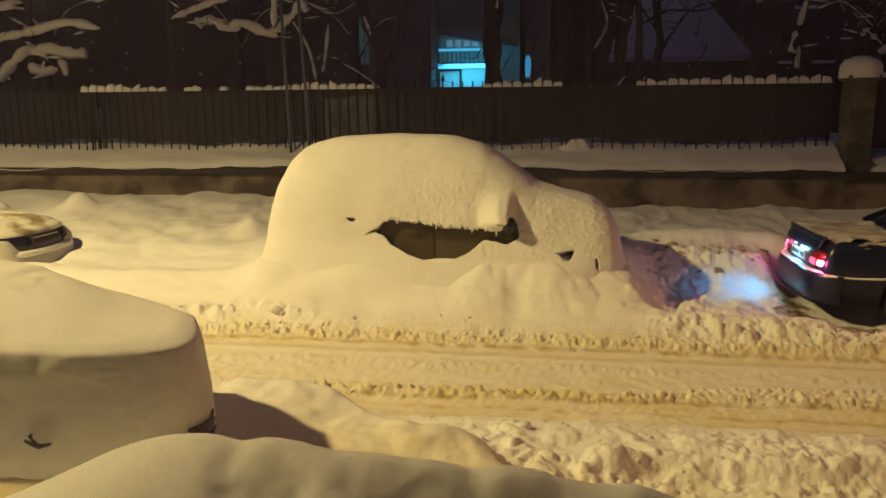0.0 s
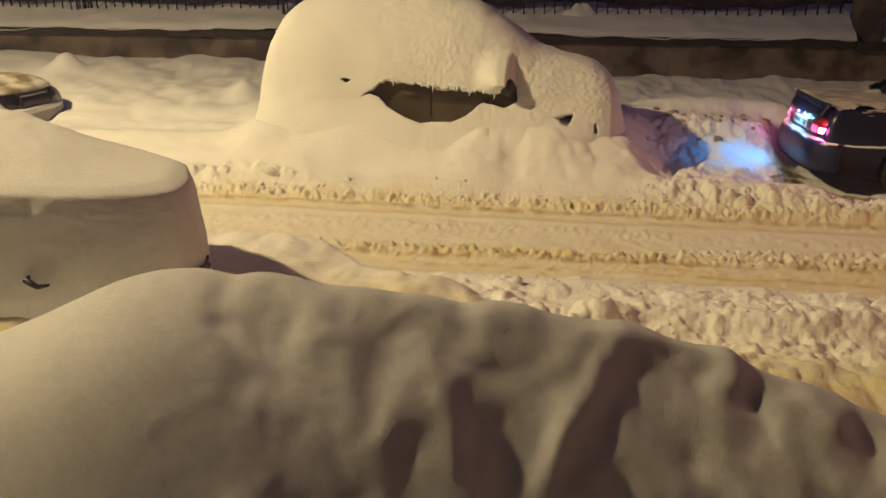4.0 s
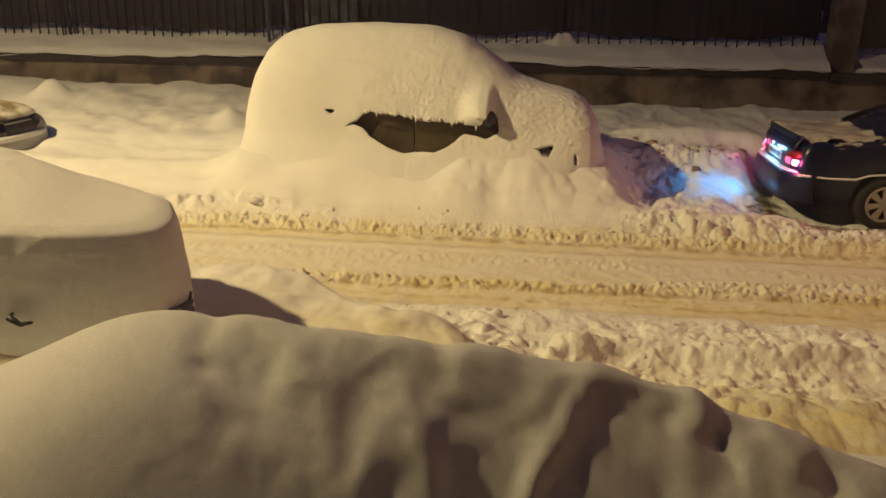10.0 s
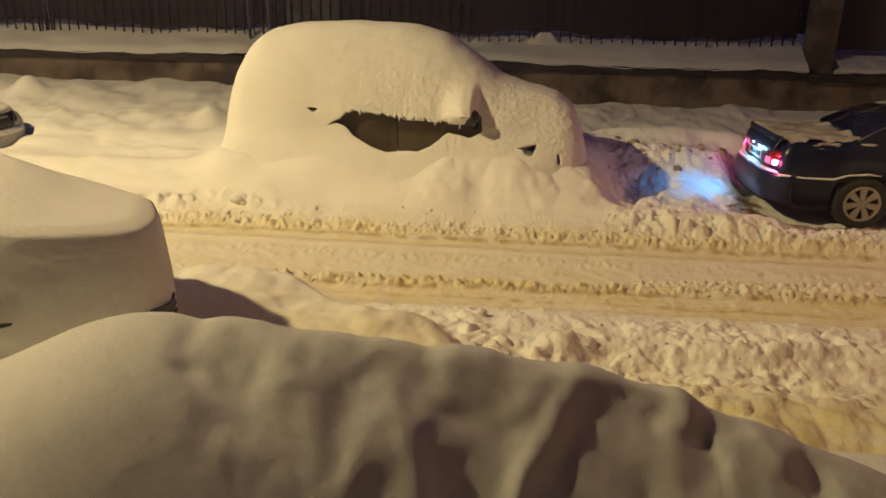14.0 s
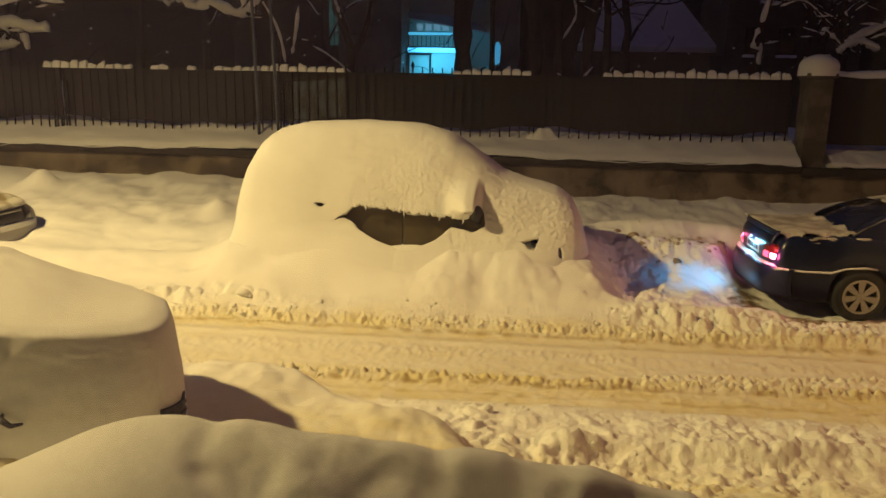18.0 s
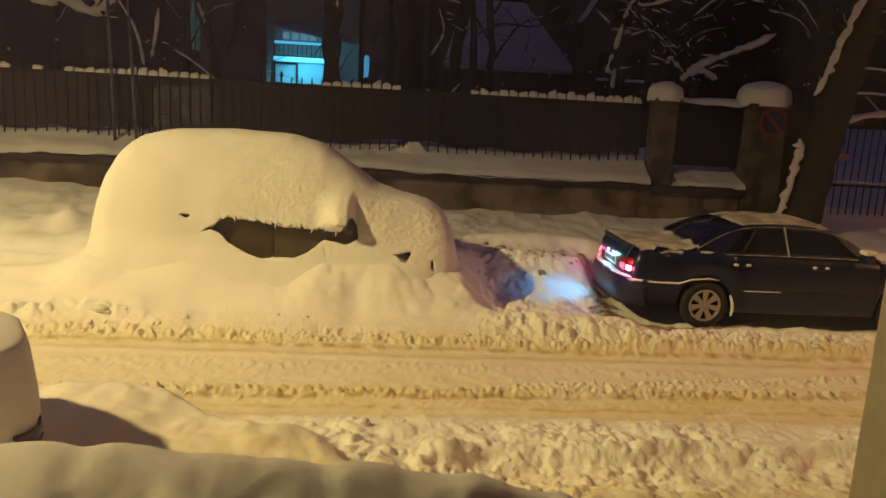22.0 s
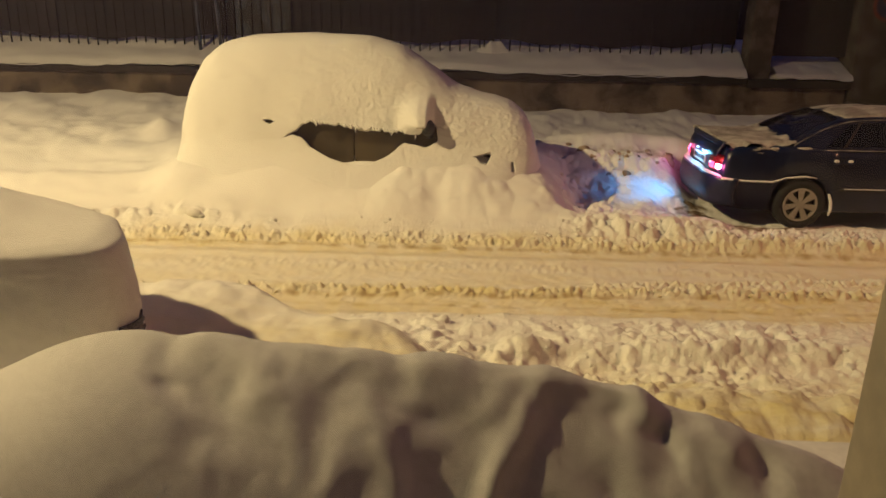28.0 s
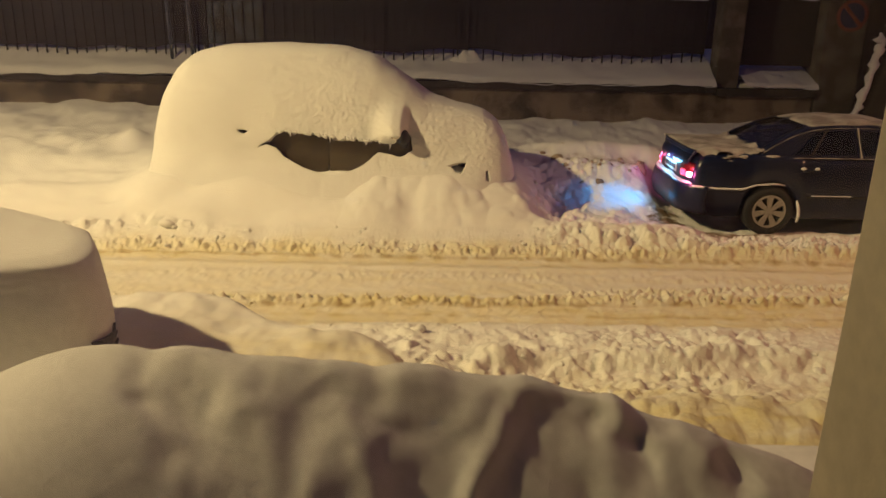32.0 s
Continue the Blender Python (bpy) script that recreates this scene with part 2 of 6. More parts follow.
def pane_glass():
    """Window glass with a dusty film; a veil of haze is put into it, denser to the left."""
    m = bpy.data.materials.new("hazy_window_glass")
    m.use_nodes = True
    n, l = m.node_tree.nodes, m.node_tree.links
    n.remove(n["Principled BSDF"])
    clear, haze, gloss = n.new("ShaderNodeBsdfTransparent"), n.new("ShaderNodeBsdfTranslucent"), n.new("ShaderNodeBsdfGlossy")
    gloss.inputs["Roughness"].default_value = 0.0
    # tint and strength of the film are set to make the haze veil
    haze.inputs["Color"].default_value = (0.46, 0.41, 0.62, 1)
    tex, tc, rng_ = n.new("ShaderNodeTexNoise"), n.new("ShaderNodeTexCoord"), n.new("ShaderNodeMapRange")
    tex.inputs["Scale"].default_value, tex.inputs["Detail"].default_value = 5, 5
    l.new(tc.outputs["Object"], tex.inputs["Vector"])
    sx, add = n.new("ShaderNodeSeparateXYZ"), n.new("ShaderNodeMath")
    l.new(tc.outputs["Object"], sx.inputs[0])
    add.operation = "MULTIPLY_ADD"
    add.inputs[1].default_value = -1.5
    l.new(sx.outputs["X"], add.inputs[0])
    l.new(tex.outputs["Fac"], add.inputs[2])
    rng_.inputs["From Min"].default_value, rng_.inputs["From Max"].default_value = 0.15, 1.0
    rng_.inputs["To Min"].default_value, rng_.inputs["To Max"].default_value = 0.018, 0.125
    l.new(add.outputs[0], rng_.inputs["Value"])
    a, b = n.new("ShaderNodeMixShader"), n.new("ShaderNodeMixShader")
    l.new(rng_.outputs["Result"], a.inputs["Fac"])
    l.new(clear.outputs[0], a.inputs[1]), l.new(haze.outputs[0], a.inputs[2])
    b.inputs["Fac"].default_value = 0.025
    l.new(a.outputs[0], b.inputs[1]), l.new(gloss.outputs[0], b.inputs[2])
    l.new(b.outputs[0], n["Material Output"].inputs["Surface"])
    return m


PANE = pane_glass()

# ---- the ground: one sheet of snow from the house to the far garden ----


def domes(x, y, f, seed, fill=1.0):
    """Rounded clumps with creased feet, f to the metre, 0 to about 1; fill: the share of places that hold one."""
    x, y = np.asarray(x, float) * f, np.asarray(y, float) * f
    x, y = x + 0.5 * vnoise(x * 0.8, y * 0.8, seed), y + 0.5 * vnoise(x * 0.8, y * 0.8, seed + 3)
    xi, yi = np.floor(x).astype(int), np.floor(y).astype(int)
    out = np.zeros_like(x)
    for i in (-1, 0, 1):
        for j in (-1, 0, 1):
            a, b = xi + i + seed * 31, yi + j + seed * 57
            px, py = xi + i + _table[a % 256, b % 256], yi + j + _table[(a + 91) % 256, (b + 37) % 256]
            r = (0.30 + 0.55 * _table[(a + 13) % 256, (b + 151) % 256]) * (_table[(a + 203) % 256, (b + 71) % 256] < fill)
            d = np.clip(r * r - (x - px) ** 2 - (y - py) ** 2, 0, None)
            out = np.maximum(out, 1.25 * d ** 0.72)
    return out


def ground_height(x, y):
    n1, n2 = fbm(x * 0.9, y * 0.9, 4, 1), fbm(x * 3.1, y * 3.1, 4, 5)
    fine = fbm(x * 9, y * 9, 3, 11)
    # carriageway with two ruts and the ridges pushed up beside them
    wob = 0.05 * fbm(x * 0.5, y * 0 + 3, 3, 21)
    road = 0.012 * n2 + 0.010 * fine + 0.007 * fbm(x * 26, y * 30, 2, 15)
    road = road - 0.035 * np.exp(-((y - 6.10 - wob - 0.015 * x) / 0.16) ** 2) - 0.03 * np.exp(-((y - 7.72 - wob) / 0.13) ** 2)
    small = 0.046 * domes(x, y * 0.8, 21, 3, 0.75) + 0.036 * domes(x, y * 0.8, 38, 5, 0.8)
    wander = 0.05 * fbm(x * 1.4, y * 0 + 1, 3, 23)
    ridge = np.exp(-((y - 6.44 - wob - wander * 0.4 - 0.045 * x) / 0.075) ** 2) * (0.035 + 1.15 * small)
    tread = 0.5 + 0.5 * np.sin((x - 0.9 * y) * 62 + 3 * n2)
    side = np.exp(-((y - 6.66 - 0.12 * (x - 1.2)) / 0.10) ** 2) * step(0.7, 1.6, x) * (0.012 + 0.9 * small + 0.012 * tread)
    side = side + np.exp(-((y - 6.28 - 0.015 * x) / 0.05) ** 2) * 0.005 * tread + 0.35 * small * np.exp(-((y - 7.18 - wander) / 0.16) ** 2) * step(0.45, 0.6, vnoise(x * 0.8, y * 2, 29))
    road = road + ridge + side + 0.02 * np.exp(-((y - 7.45 - wob) / 0.06) ** 2)
    # bank along the far kerb
    e = 7.92 + 0.10 * n1 + 0.05 * n2
    foot = 0.075 * step(e - 0.04, e + 0.16, y)
    front = foot + 0.20 * step(e + 0.05, e + 0.55, y) + 0.03 * n2 * step(e, e + 0.3, y)
    rise = np.clip((y - e - 0.05) / (9.2 - e), 0, 1.1)
    drift = fbm(x * 1.3, y * 1.7, 3, 261)
    plateau = foot + 0.50 * rise ** 0.85 + (0.04 * n1 + 0.055 * drift + 0.015 * n2) * step(0.1, 0.5, rise) + 0.20 * step(8.25, 9.05, y) * step(-4.3, -3.3, x) * step(1.1, 0.1, x)
    plateau = plateau - 0.10 * hump(x, y, -1.35, 9.0, 0.9, 0.4) - 0.10 * hump(x, y, 0.4, 8.9, 0.35, 0.3)
    plateau = plateau + 0.05 * hump(x, y, -3.0, 8.35, 0.35, 0.22) - 0.05 * hump(x, y, -2.2, 8.45, 0.4, 0.2) + 0.05 * hump(x, y, -0.9, 8.4, 0.4, 0.2) + 0.014 * fbm(x * 4.3, y * 5, 2, 265) * step(0.1, 0.3, rise)
    plateau = plateau + 0.14 * hump(x, y, -0.75, 8.82, 0.42, 0.40) + 0.13 * hump(x, y, 0.05, 8.88, 0.46, 0.42) + 0.07 * hump(x, y, 0.70, 8.85, 0.3, 0.3) + 0.10 * hump(x, y, -2.3, 8.8, 0.75, 0.36) + 0.10 * hump(x, y, -3.6, 8.8, 0.4, 0.3)
    plateau = plateau - 0.07 * hump(x, y, -0.38, 8.55, 0.16, 0.25) + (0.028 * domes(x, y, 3.6, 81, 0.8) + 0.022 * domes(x, y, 7, 83, 0.6)) * step(-2.2, -0.4, x) * step(0.15, 0.4, rise)
    dip = 0.24 * hump(x, y, -5.6, 10.3, 1.3, 0.9)
    left = plateau - (0.26 * step(8.95, 9.7, y) * (1 - 0.6 * step(9.9, 11, y)) + 0.5 * dip) * step(-3.7, -4.3, x)
    rubble = 0.05 * domes(x, y, 6, 41, 0.55) + 0.035 * domes(x, y, 12, 43, 0.6) + 0.018 * domes(x, y, 25, 47, 0.6)
    floor_z = 0.10 + 0.05 * n2 + 0.34 * step(9.4, 10.9, y) - 0.05 * step(2.2, 2.7, x) * step(10.6, 9.6, y)
    gapz = front * (1 - step(8.42, 8.8, y)) + floor_z * step(8.42, 8.8, y)
    gapz = gapz + rubble * step(8.7, 9.0, y) * (1 - 0.35 * step(1.9, 2.15, x) * step(10.6, 10.0, y)) + 0.16 * hump(x, y, 2.2, 10.75, 0.9, 0.25) * (0.6 + 0.8 * domes(x, y, 5, 49, 0.8))
    bay = 0.11 * step(e - 0.12, e + 0.12, y) * (1 - step(8.55, 8.85, y)) + 0.05 * n2 * step(7.9, 8.1, y) + 0.40 * step(10.7, 11.3, y)
    crumb = 0.030 * domes(x, y * 0.8, 9.0, 11, 0.4) + 0.052 * domes(x, y * 0.8, 20, 13, 0.8) + 0.040 * domes(x, y * 0.8, 36, 17, 0.8)
    spread = step(0.35, 0.62, vnoise(x * 0.9, y * 0.6, 251))
    lumps = 0.075 * domes(x, y, 7.5, 19, 0.42) + 0.040 * domes(x, y, 15, 25, 0.45)
    band = np.exp(-((y - e - 0.03) / 0.065) ** 2)
    left = left + crumb * band + lumps * np.exp(-((y - e - 0.25 - 0.08 * n1) / 0.12) ** 2) * spread
    gapz = gapz + crumb * band + (1.5 * lumps + 0.05 * domes(x, y, 5.5, 33, 0.8) + 0.4 * crumb) * np.exp(-((y - e - 0.27) / 0.20) ** 2)
    bay = bay + (0.9 * crumb + 0.5 * lumps) * step(e - 0.06, e + 0.06, y) * (1 - step(8.35, 8.6, y))
    a, b = step(0.9, 1.5, x), step(2.75, 3.35, x)
    far = left * (1 - a) + gapz * a * (1 - b) + bay * b
    walk_z = 0.50 + 0.16 * step(11.5, 14.9, y) + 0.20 * n1 + 0.035 * n2 + 0.008 * fine - 0.012 * x
    walk_z = walk_z + 0.30 * hump(x, y, -9.2, 13.3, 0.26, 0.26) + 0.16 * hump(x, y, -5.2, 12.1, 0.25, 0.25) + 0.18 * hump(x, y, 2.6, 11.7, 1.2, 0.5)
    w = step(10.7, 11.6, y)
    far = far * (1 - w) + walk_z * w
    # near side: trodden, lumpy
    en = 5.92 + 0.05 * n1 + 0.04 * n2 + 0.02 * x
    lump = 0.45 * fbm(x * 1.6, y * 2.0, 2, 31) + 0.16 * fbm(x * 5.5, y * 6, 2, 41)
    calm = step(0.30, 0.65, vnoise(x * 1.3, y * 1.6, 69))
    chunk = 0.055 * domes(x, y, 4.6, 61, 0.42) + 0.038 * (0.25 + calm) * domes(x, y, 9.5, 63, 0.5) + 0.026 * (0.3 + calm) * domes(x, y, 19, 67, 0.45)
    cut = 5.06 + 0.10 * n1 + 0.05 * n2 + 0.035 * x
    upper = step(cut - 0.10, cut + 0.07, y + 0.06 * domes(x, y, 6, 71, 0.7))
    right = 0.05 * step(en, en - 0.10, y) + step(en + 0.03, en - 0.30, y) * (0.02 + 0.13 * lump + chunk * (0.45 + 0.55 * step(en - 0.15, en - 0.45, y)))
    right = right + 0.075 * (upper - 1) * step(0.0, 0.8, x) * step(4.3, 4.9, y) + 0.10 * step(4.7, 4.2, y)
    right = right + 0.05 * np.exp(-((y - cut - 0.09) / 0.09) ** 2) * step(0.0, 0.8, x)
    edge = 5.62 - 0.55 * step(-1.9, -0.9, x)
    smoothb = 0.42 * step(edge + 0.35, edge - 0.25, y) + 0.08 * n1 + 0.04 * n2 + 0.04 * fbm(x * 3.2, y * 1.4, 2, 271) * step(5.9, 5.6, y)
    s = step(-0.35, -0.85, x + 0.15 * n1 + 0.55 * (y - 5.2))
    near = right * (1 - s) + np.where(y < 6, smoothb, 0) * s
    road = road + 0.6 * small * np.exp(-((y - 7.90) / 0.06) ** 2)
    near = near + 0.010 * fbm(x * 22, y * 22, 2, 239) * (1 - s) * step(en + 0.02, en - 0.2, y)
    # joined at the two edges of the carriageway
    f = step(7.75, 7.95, y)
    z = road * (1 - f) + far * f
    g = step(6.02, 5.86, y)
    z = z * (1 - g) + near * g
    # dug away below the mound in front of the house
    z = z - 1.2 * step(3.7, 3.2, y) * step(3.0, 2.4, x)
    # garden behind the wall, higher than the street
    h = step(14.98, 15.06, y)
    garden = -0.75 * step(7.9, 8.4, x) * step(22, 17, y) + 1.36 + 0.35 * step(15.1, 15.6, y) + 0.1 * n1 + 0.02 * (y - 15.5) * step(16, 30, y)
    z = z * (1 - h) + garden * h
    return z


gx = np.r_[-9.5 - np.geomspace(0.15, 250, 30)[::-1], np.arange(-9.5, -4.2, 0.05), np.arange(-4.2, 7.2, 0.017), 7.2 + np.geomspace(0.05, 250, 40)]
gy = np.r_[np.linspace(-6, 3.2, 24), np.arange(3.25, 4.3, 0.05), np.arange(4.3, 6.2, 0.017), np.arange(6.2, 7.0, 0.013), np.arange(7.0, 7.75, 0.03), np.arange(7.75, 8.6, 0.013), np.arange(8.6, 10.9, 0.024), np.arange(10.9, 14.9, 0.08)]
gy = np.unique(np.r_[gy[gy < 14.97], np.linspace(14.97, 15.07, 4), 15.2 + np.geomspace(0.05, 380, 30)])
GX, GY = np.meshgrid(gx, gy, indexing="ij")
GZ = ground_height(GX, GY)
ground = put("ground", mesh_from("ground", np.stack([GX, GY, GZ], -1).reshape(-1, 3), grid_faces(len(gx), len(gy))), None, kind="structure", label="deep snow over street, banks and garden, driven tracks in the road", category="snow ground")


def snow_ground():
    """Clean snow on the banks; along the carriageway it is mixed with grit and worn into streaks."""
    m = bpy.data.materials.new("street_snow")
    m.use_nodes = True
    n, l = m.node_tree.nodes, m.node_tree.links
    p = n["Principled BSDF"]
    p.inputs["Roughness"].default_value, p.inputs["Specular IOR Level"].default_value = 0.75, 0.25
    tc, sep = n.new("ShaderNodeTexCoord"), n.new("ShaderNodeSeparateXYZ")
    l.new(tc.outputs["Object"], sep.inputs[0])

    def ramp(points):
        r = n.new("ShaderNodeFloatCurve")
        c = r.mapping.curves[0]
        while len(c.points) < len(points):
            c.points.new(0.5, 0.5)
        for q, (x, y) in zip(c.points, points):
            q.location = (x, y)
        r.mapping.update()
        return r

    def noise_at(scale, detail, stretch=None):
        t = n.new("ShaderNodeTexNoise")
        t.inputs["Scale"].default_value, t.inputs["Detail"].default_value = scale, detail
        if stretch:
            mp = n.new("ShaderNodeMapping")
            mp.inputs["Scale"].default_value = stretch
            l.new(tc.outputs["Object"], mp.inputs[0])
            l.new(mp.outputs[0], t.inputs["Vector"])
        else:
            l.new(tc.outputs["Object"], t.inputs["Vector"])
        return t

    def maths(op, a, b):
        q = n.new("ShaderNodeMath")
        q.operation = op
        for k, v in enumerate((a, b)):
            if isinstance(v, (int, float)):
                q.inputs[k].default_value = v
            else:
                l.new(v, q.inputs[k])
        return q.outputs[0]

    # y from 5 to 9 becomes 0 to 1 along the curve of dirt across the street
    wobble = noise_at(1.3, 4)
    yy = maths("ADD", sep.outputs["Y"], maths("MULTIPLY", maths("SUBTRACT", wobble.outputs["Fac"], 0.5), 0.35))
    across = maths("MULTIPLY", maths("SUBTRACT", yy, 5.0), 0.25)
    dirt = ramp([(0, 0.30), (0.06, 0.20), (0.17, 0.16), (0.235, 0.72), (0.29, 0.80), (0.355, 0.85), (0.42, 0.55), (0.58, 0.50), (0.66, 0.70), (0.71, 0.80), (0.755, 0.55), (0.81, 0.12), (1, 0.03)])
    l.new(across, dirt.inputs["Value"])
    streak = noise_at(2.2, 6, (0.35, 3.0, 1.0))
    blot = noise_at(7, 6)
    amount = maths("MULTIPLY", dirt.outputs[0], maths("ADD", maths("MULTIPLY", streak.outputs["Fac"], 1.3), maths("SUBTRACT", blot.outputs["Fac"], 0.35)))
    mix = n.new("ShaderNodeMix")
    mix.data_type = "RGBA"
    l.new(amount, mix.inputs["Factor"])
    mix.inputs["A"].default_value, mix.inputs["B"].default_value = (0.81, 0.81, 0.80, 1), (0.68, 0.59, 0.29, 1)
    def patch(cx, cy, rx, ry, reach):
        u = maths("MULTIPLY", maths("SUBTRACT", sep.outputs["X"], cx), 1 / rx)
        v = maths("MULTIPLY", maths("SUBTRACT", yy, cy), 1 / ry)
        d = maths("ADD", maths("MULTIPLY", u, u), maths("MULTIPLY", v, v))
        f = maths("SUBTRACT", maths("ADD", 1.0, maths("MULTIPLY", maths("SUBTRACT", blot.outputs["Fac"], 0.5), 3.0)), d)
        return maths("MINIMUM", maths("MAXIMUM", maths("MULTIPLY", f, reach), 0.0), 1.0)

    def line(y0, slope, width):
        v = maths("SUBTRACT", maths("ADD", sep.outputs["Y"], maths("MULTIPLY", maths("SUBTRACT", wobble.outputs["Fac"], 0.5), 0.10)), maths("ADD", y0, maths("MULTIPLY", sep.outputs["X"], slope)))
        w = maths("MULTIPLY", v, 1 / width)
        return maths("MULTIPLY", maths("MAXIMUM", maths("SUBTRACT", 1.0, maths("MULTIPLY", w, w)), 0.0), maths("MAXIMUM", maths("MULTIPLY", maths("SUBTRACT", blot.outputs["Fac"], 0.38), 3.2), 0.0))

    grime = n.new("ShaderNodeMix")
    grime.data_type = "RGBA"
    l.new(maths("MINIMUM", maths("MAXIMUM", maths("MAXIMUM", line(6.36, 0.045, 0.035), line(7.84, 0.0, 0.05)), maths("MULTIPLY", maths("MAXIMUM", line(7.62, 0.0, 0.05), line(6.20, 0.015, 0.03)), 0.6)), 0.75), grime.inputs["Factor"])
    l.new(mix.outputs["Result"], grime.inputs["A"])
    grime.inputs["B"].default_value = (0.36, 0.26, 0.12, 1)
    churned = n.new("ShaderNodeMix")
    churned.data_type = "RGBA"
    l.new(maths("MAXIMUM", patch(3.5, 8.72, 0.9, 0.36, 1.6), maths("MAXIMUM", patch(3.0, 9.3, 0.26, 0.9, 1.4), patch(2.3, 11.0, 1.0, 0.3, 0.45))), churned.inputs["Factor"])
    l.new(grime.outputs["Result"], churned.inputs["A"])
    churned.inputs["B"].default_value = (0.20, 0.145, 0.09, 1)
    l.new(churned.outputs["Result"], p.inputs["Base Color"])
    # crumbly where wheels and feet have been, smooth on the banks
    crumbly = ramp([(0, 0.3), (0.2, 0.75), (0.40, 0.9), (0.44, 0.45), (0.66, 0.45), (0.70, 0.95), (0.745, 0.8), (0.78, 0.15), (0.9, 0.12), (1, 0.2)])
    l.new(maths("MULTIPLY", maths("SUBTRACT", sep.outputs["Y"], 3.0), 1 / 7), crumbly.inputs["Value"])
    coarse, grain = noise_at(30, 3), noise_at(110, 3)
    drifted = n.new("ShaderNodeMapRange")
    drifted.inputs["From Min"].default_value, drifted.inputs["From Max"].default_value = -1.0, -0.2
    drifted.inputs["To Min"].default_value, drifted.inputs["To Max"].default_value = 0.15, 1.0
    l.new(maths("ADD", sep.outputs["X"], maths("MULTIPLY", maths("MAXIMUM", maths("SUBTRACT", sep.outputs["Y"], 5.7), 0.0), 40.0)), drifted.inputs["Value"])
    height = maths("ADD", maths("MULTIPLY", coarse.outputs["Fac"], maths("MULTIPLY", crumbly.outputs[0], drifted.outputs["Result"])), maths("MULTIPLY", grain.outputs["Fac"], 0.25))
    bp = n.new("ShaderNodeBump")
    bp.inputs["Strength"].default_value, bp.inputs["Distance"].default_value = 0.5, 0.03
    l.new(height, bp.inputs["Height"])
    l.new(bp.outputs["Normal"], p.inputs["Normal"])
    return m


ground.data.materials.append(snow_ground())

# ---- clods thrown up by ploughs and wheels ----
ico = bmesh.new()
bmesh.ops.create_icosphere(ico, subdivisions=2, radius=1)
ICO_V = np.array([v.co[:] for v in ico.verts])
ICO_F = np.array([[v.index for v in f.verts] for f in ico.faces])
ico.free()


def clods(name, places, material, label, seed):
    rng = np.random.RandomState(seed)
    vs, fs = [], []
    for k, (x, y, r) in enumerate(places):
        s = rng.uniform(0.65, 1.2, 3) * r
        w = rng.uniform(0, 6.28)
        dents = 1 + 0.22 * np.sin(ICO_V @ rng.normal(0, 2.2, 3) + rng.uniform(0, 6)) + 0.12 * np.sin(ICO_V @ rng.normal(0, 4.5, 3))
        v = ICO_V * dents[:, None] * s
        c, q = math.cos(w), math.sin(w)
        v = np.stack([v[:, 0] * c - v[:, 1] * q, v[:, 0] * q + v[:, 1] * c, v[:, 2] * 0.7], -1)
        vs.append(v)
        fs.append(ICO_F + len(ICO_V) * k)
    p = np.array(places)
    h = ground_height(p[:, 0], p[:, 1]) - p[:, 2] * 0.45
    vs = np.array(vs) + np.stack([p[:, 0], p[:, 1], h], -1)[:, None, :]
    me = mesh_from(name, vs.reshape(-1, 3), np.concatenate(fs))
    return put(name, me, material, kind="stuff", label=label, category="snow clods")


rng = np.random.RandomState(3)


def strip(n, x0, x1, y, spread, r0, r1, slope=0.0, power=2.5):
    x = rng.uniform(x0, x1, n)
    return [(a, y + slope * a + rng.normal(0, spread), r0 + (r1 - r0) * rng.rand() ** power) for a in x]


clods("bank_clods", strip(150, -5, 3.4, 8.05, 0.08, 0.012, 0.045) + strip(70, 0.8, 5.5, 8.16, 0.10, 0.02, 0.06) + [(-3.25, 8.22, 0.085), (-3.15, 8.2, 0.06), (-2.3, 8.2, 0.06)], WHITE_CLOD, "loose snow clods on the ploughed bank's edge", 1)
clods("grit_clods", strip(330, -5, 9, 7.9, 0.05, 0.006, 0.020) + strip(330, -4, 9, 6.42, 0.06, 0.005, 0.020, 0.045) + strip(120, 1.2, 8, 6.50, 0.08, 0.006, 0.018, 0.12) + strip(260, -4, 7, 6.9, 0.5, 0.003, 0.009), CLOD, "small dirty clods along the wheel tracks", 2)
clods("trodden_clods", strip(170, -1.0, 6, 5.66, 0.13, 0.010, 0.040) + strip(120, -0.3, 6, 5.05, 0.3, 0.012, 0.045) + [(2.16, 5.66, 0.10), (2.26, 5.6, 0.07), (-0.19, 5.6, 0.065), (-0.28, 5.45, 0.05)], WHITE_CLOD, "trodden lumps of snow beside the road", 3)
clods("dug_out_clods", [(rng.uniform(1.2, 2.1), rng.uniform(8.8, 10.6), 0.010 + 0.04 * rng.rand() ** 3) for _ in range(70)], WHITE_CLOD, "dug-out snow clods behind the parked car", 4)
clods("dug_out_dirt", [(rng.normal(2.3, 0.5), rng.normal(10.95, 0.2), 0.015 + 0.07 * rng.rand() ** 2) for _ in range(80)] + [(1.75, 11.2, 0.13), (2.95, 11.0, 0.16), (3.02, 11.15, 0.12)], mat("dug_out_dirt", (0.50, 0.40, 0.30), 0.85, second=(0.26, 0.19, 0.13), scale=5.0, bump=0.7, bump_scale=40), "brown lumps dug out onto the pavement", 5)

# ---- snow-buried mound below the window ----
mu = np.linspace(-4.2, 3.4, 420)
mv = np.r_[np.linspace(3.75, 3.05, 40), np.linspace(3.05, 1.6, 200)[1:], np.linspace(1.6, 0.75, 24)[1:]]
MX, MY = np.meshgrid(mu, mv, indexing="ij")


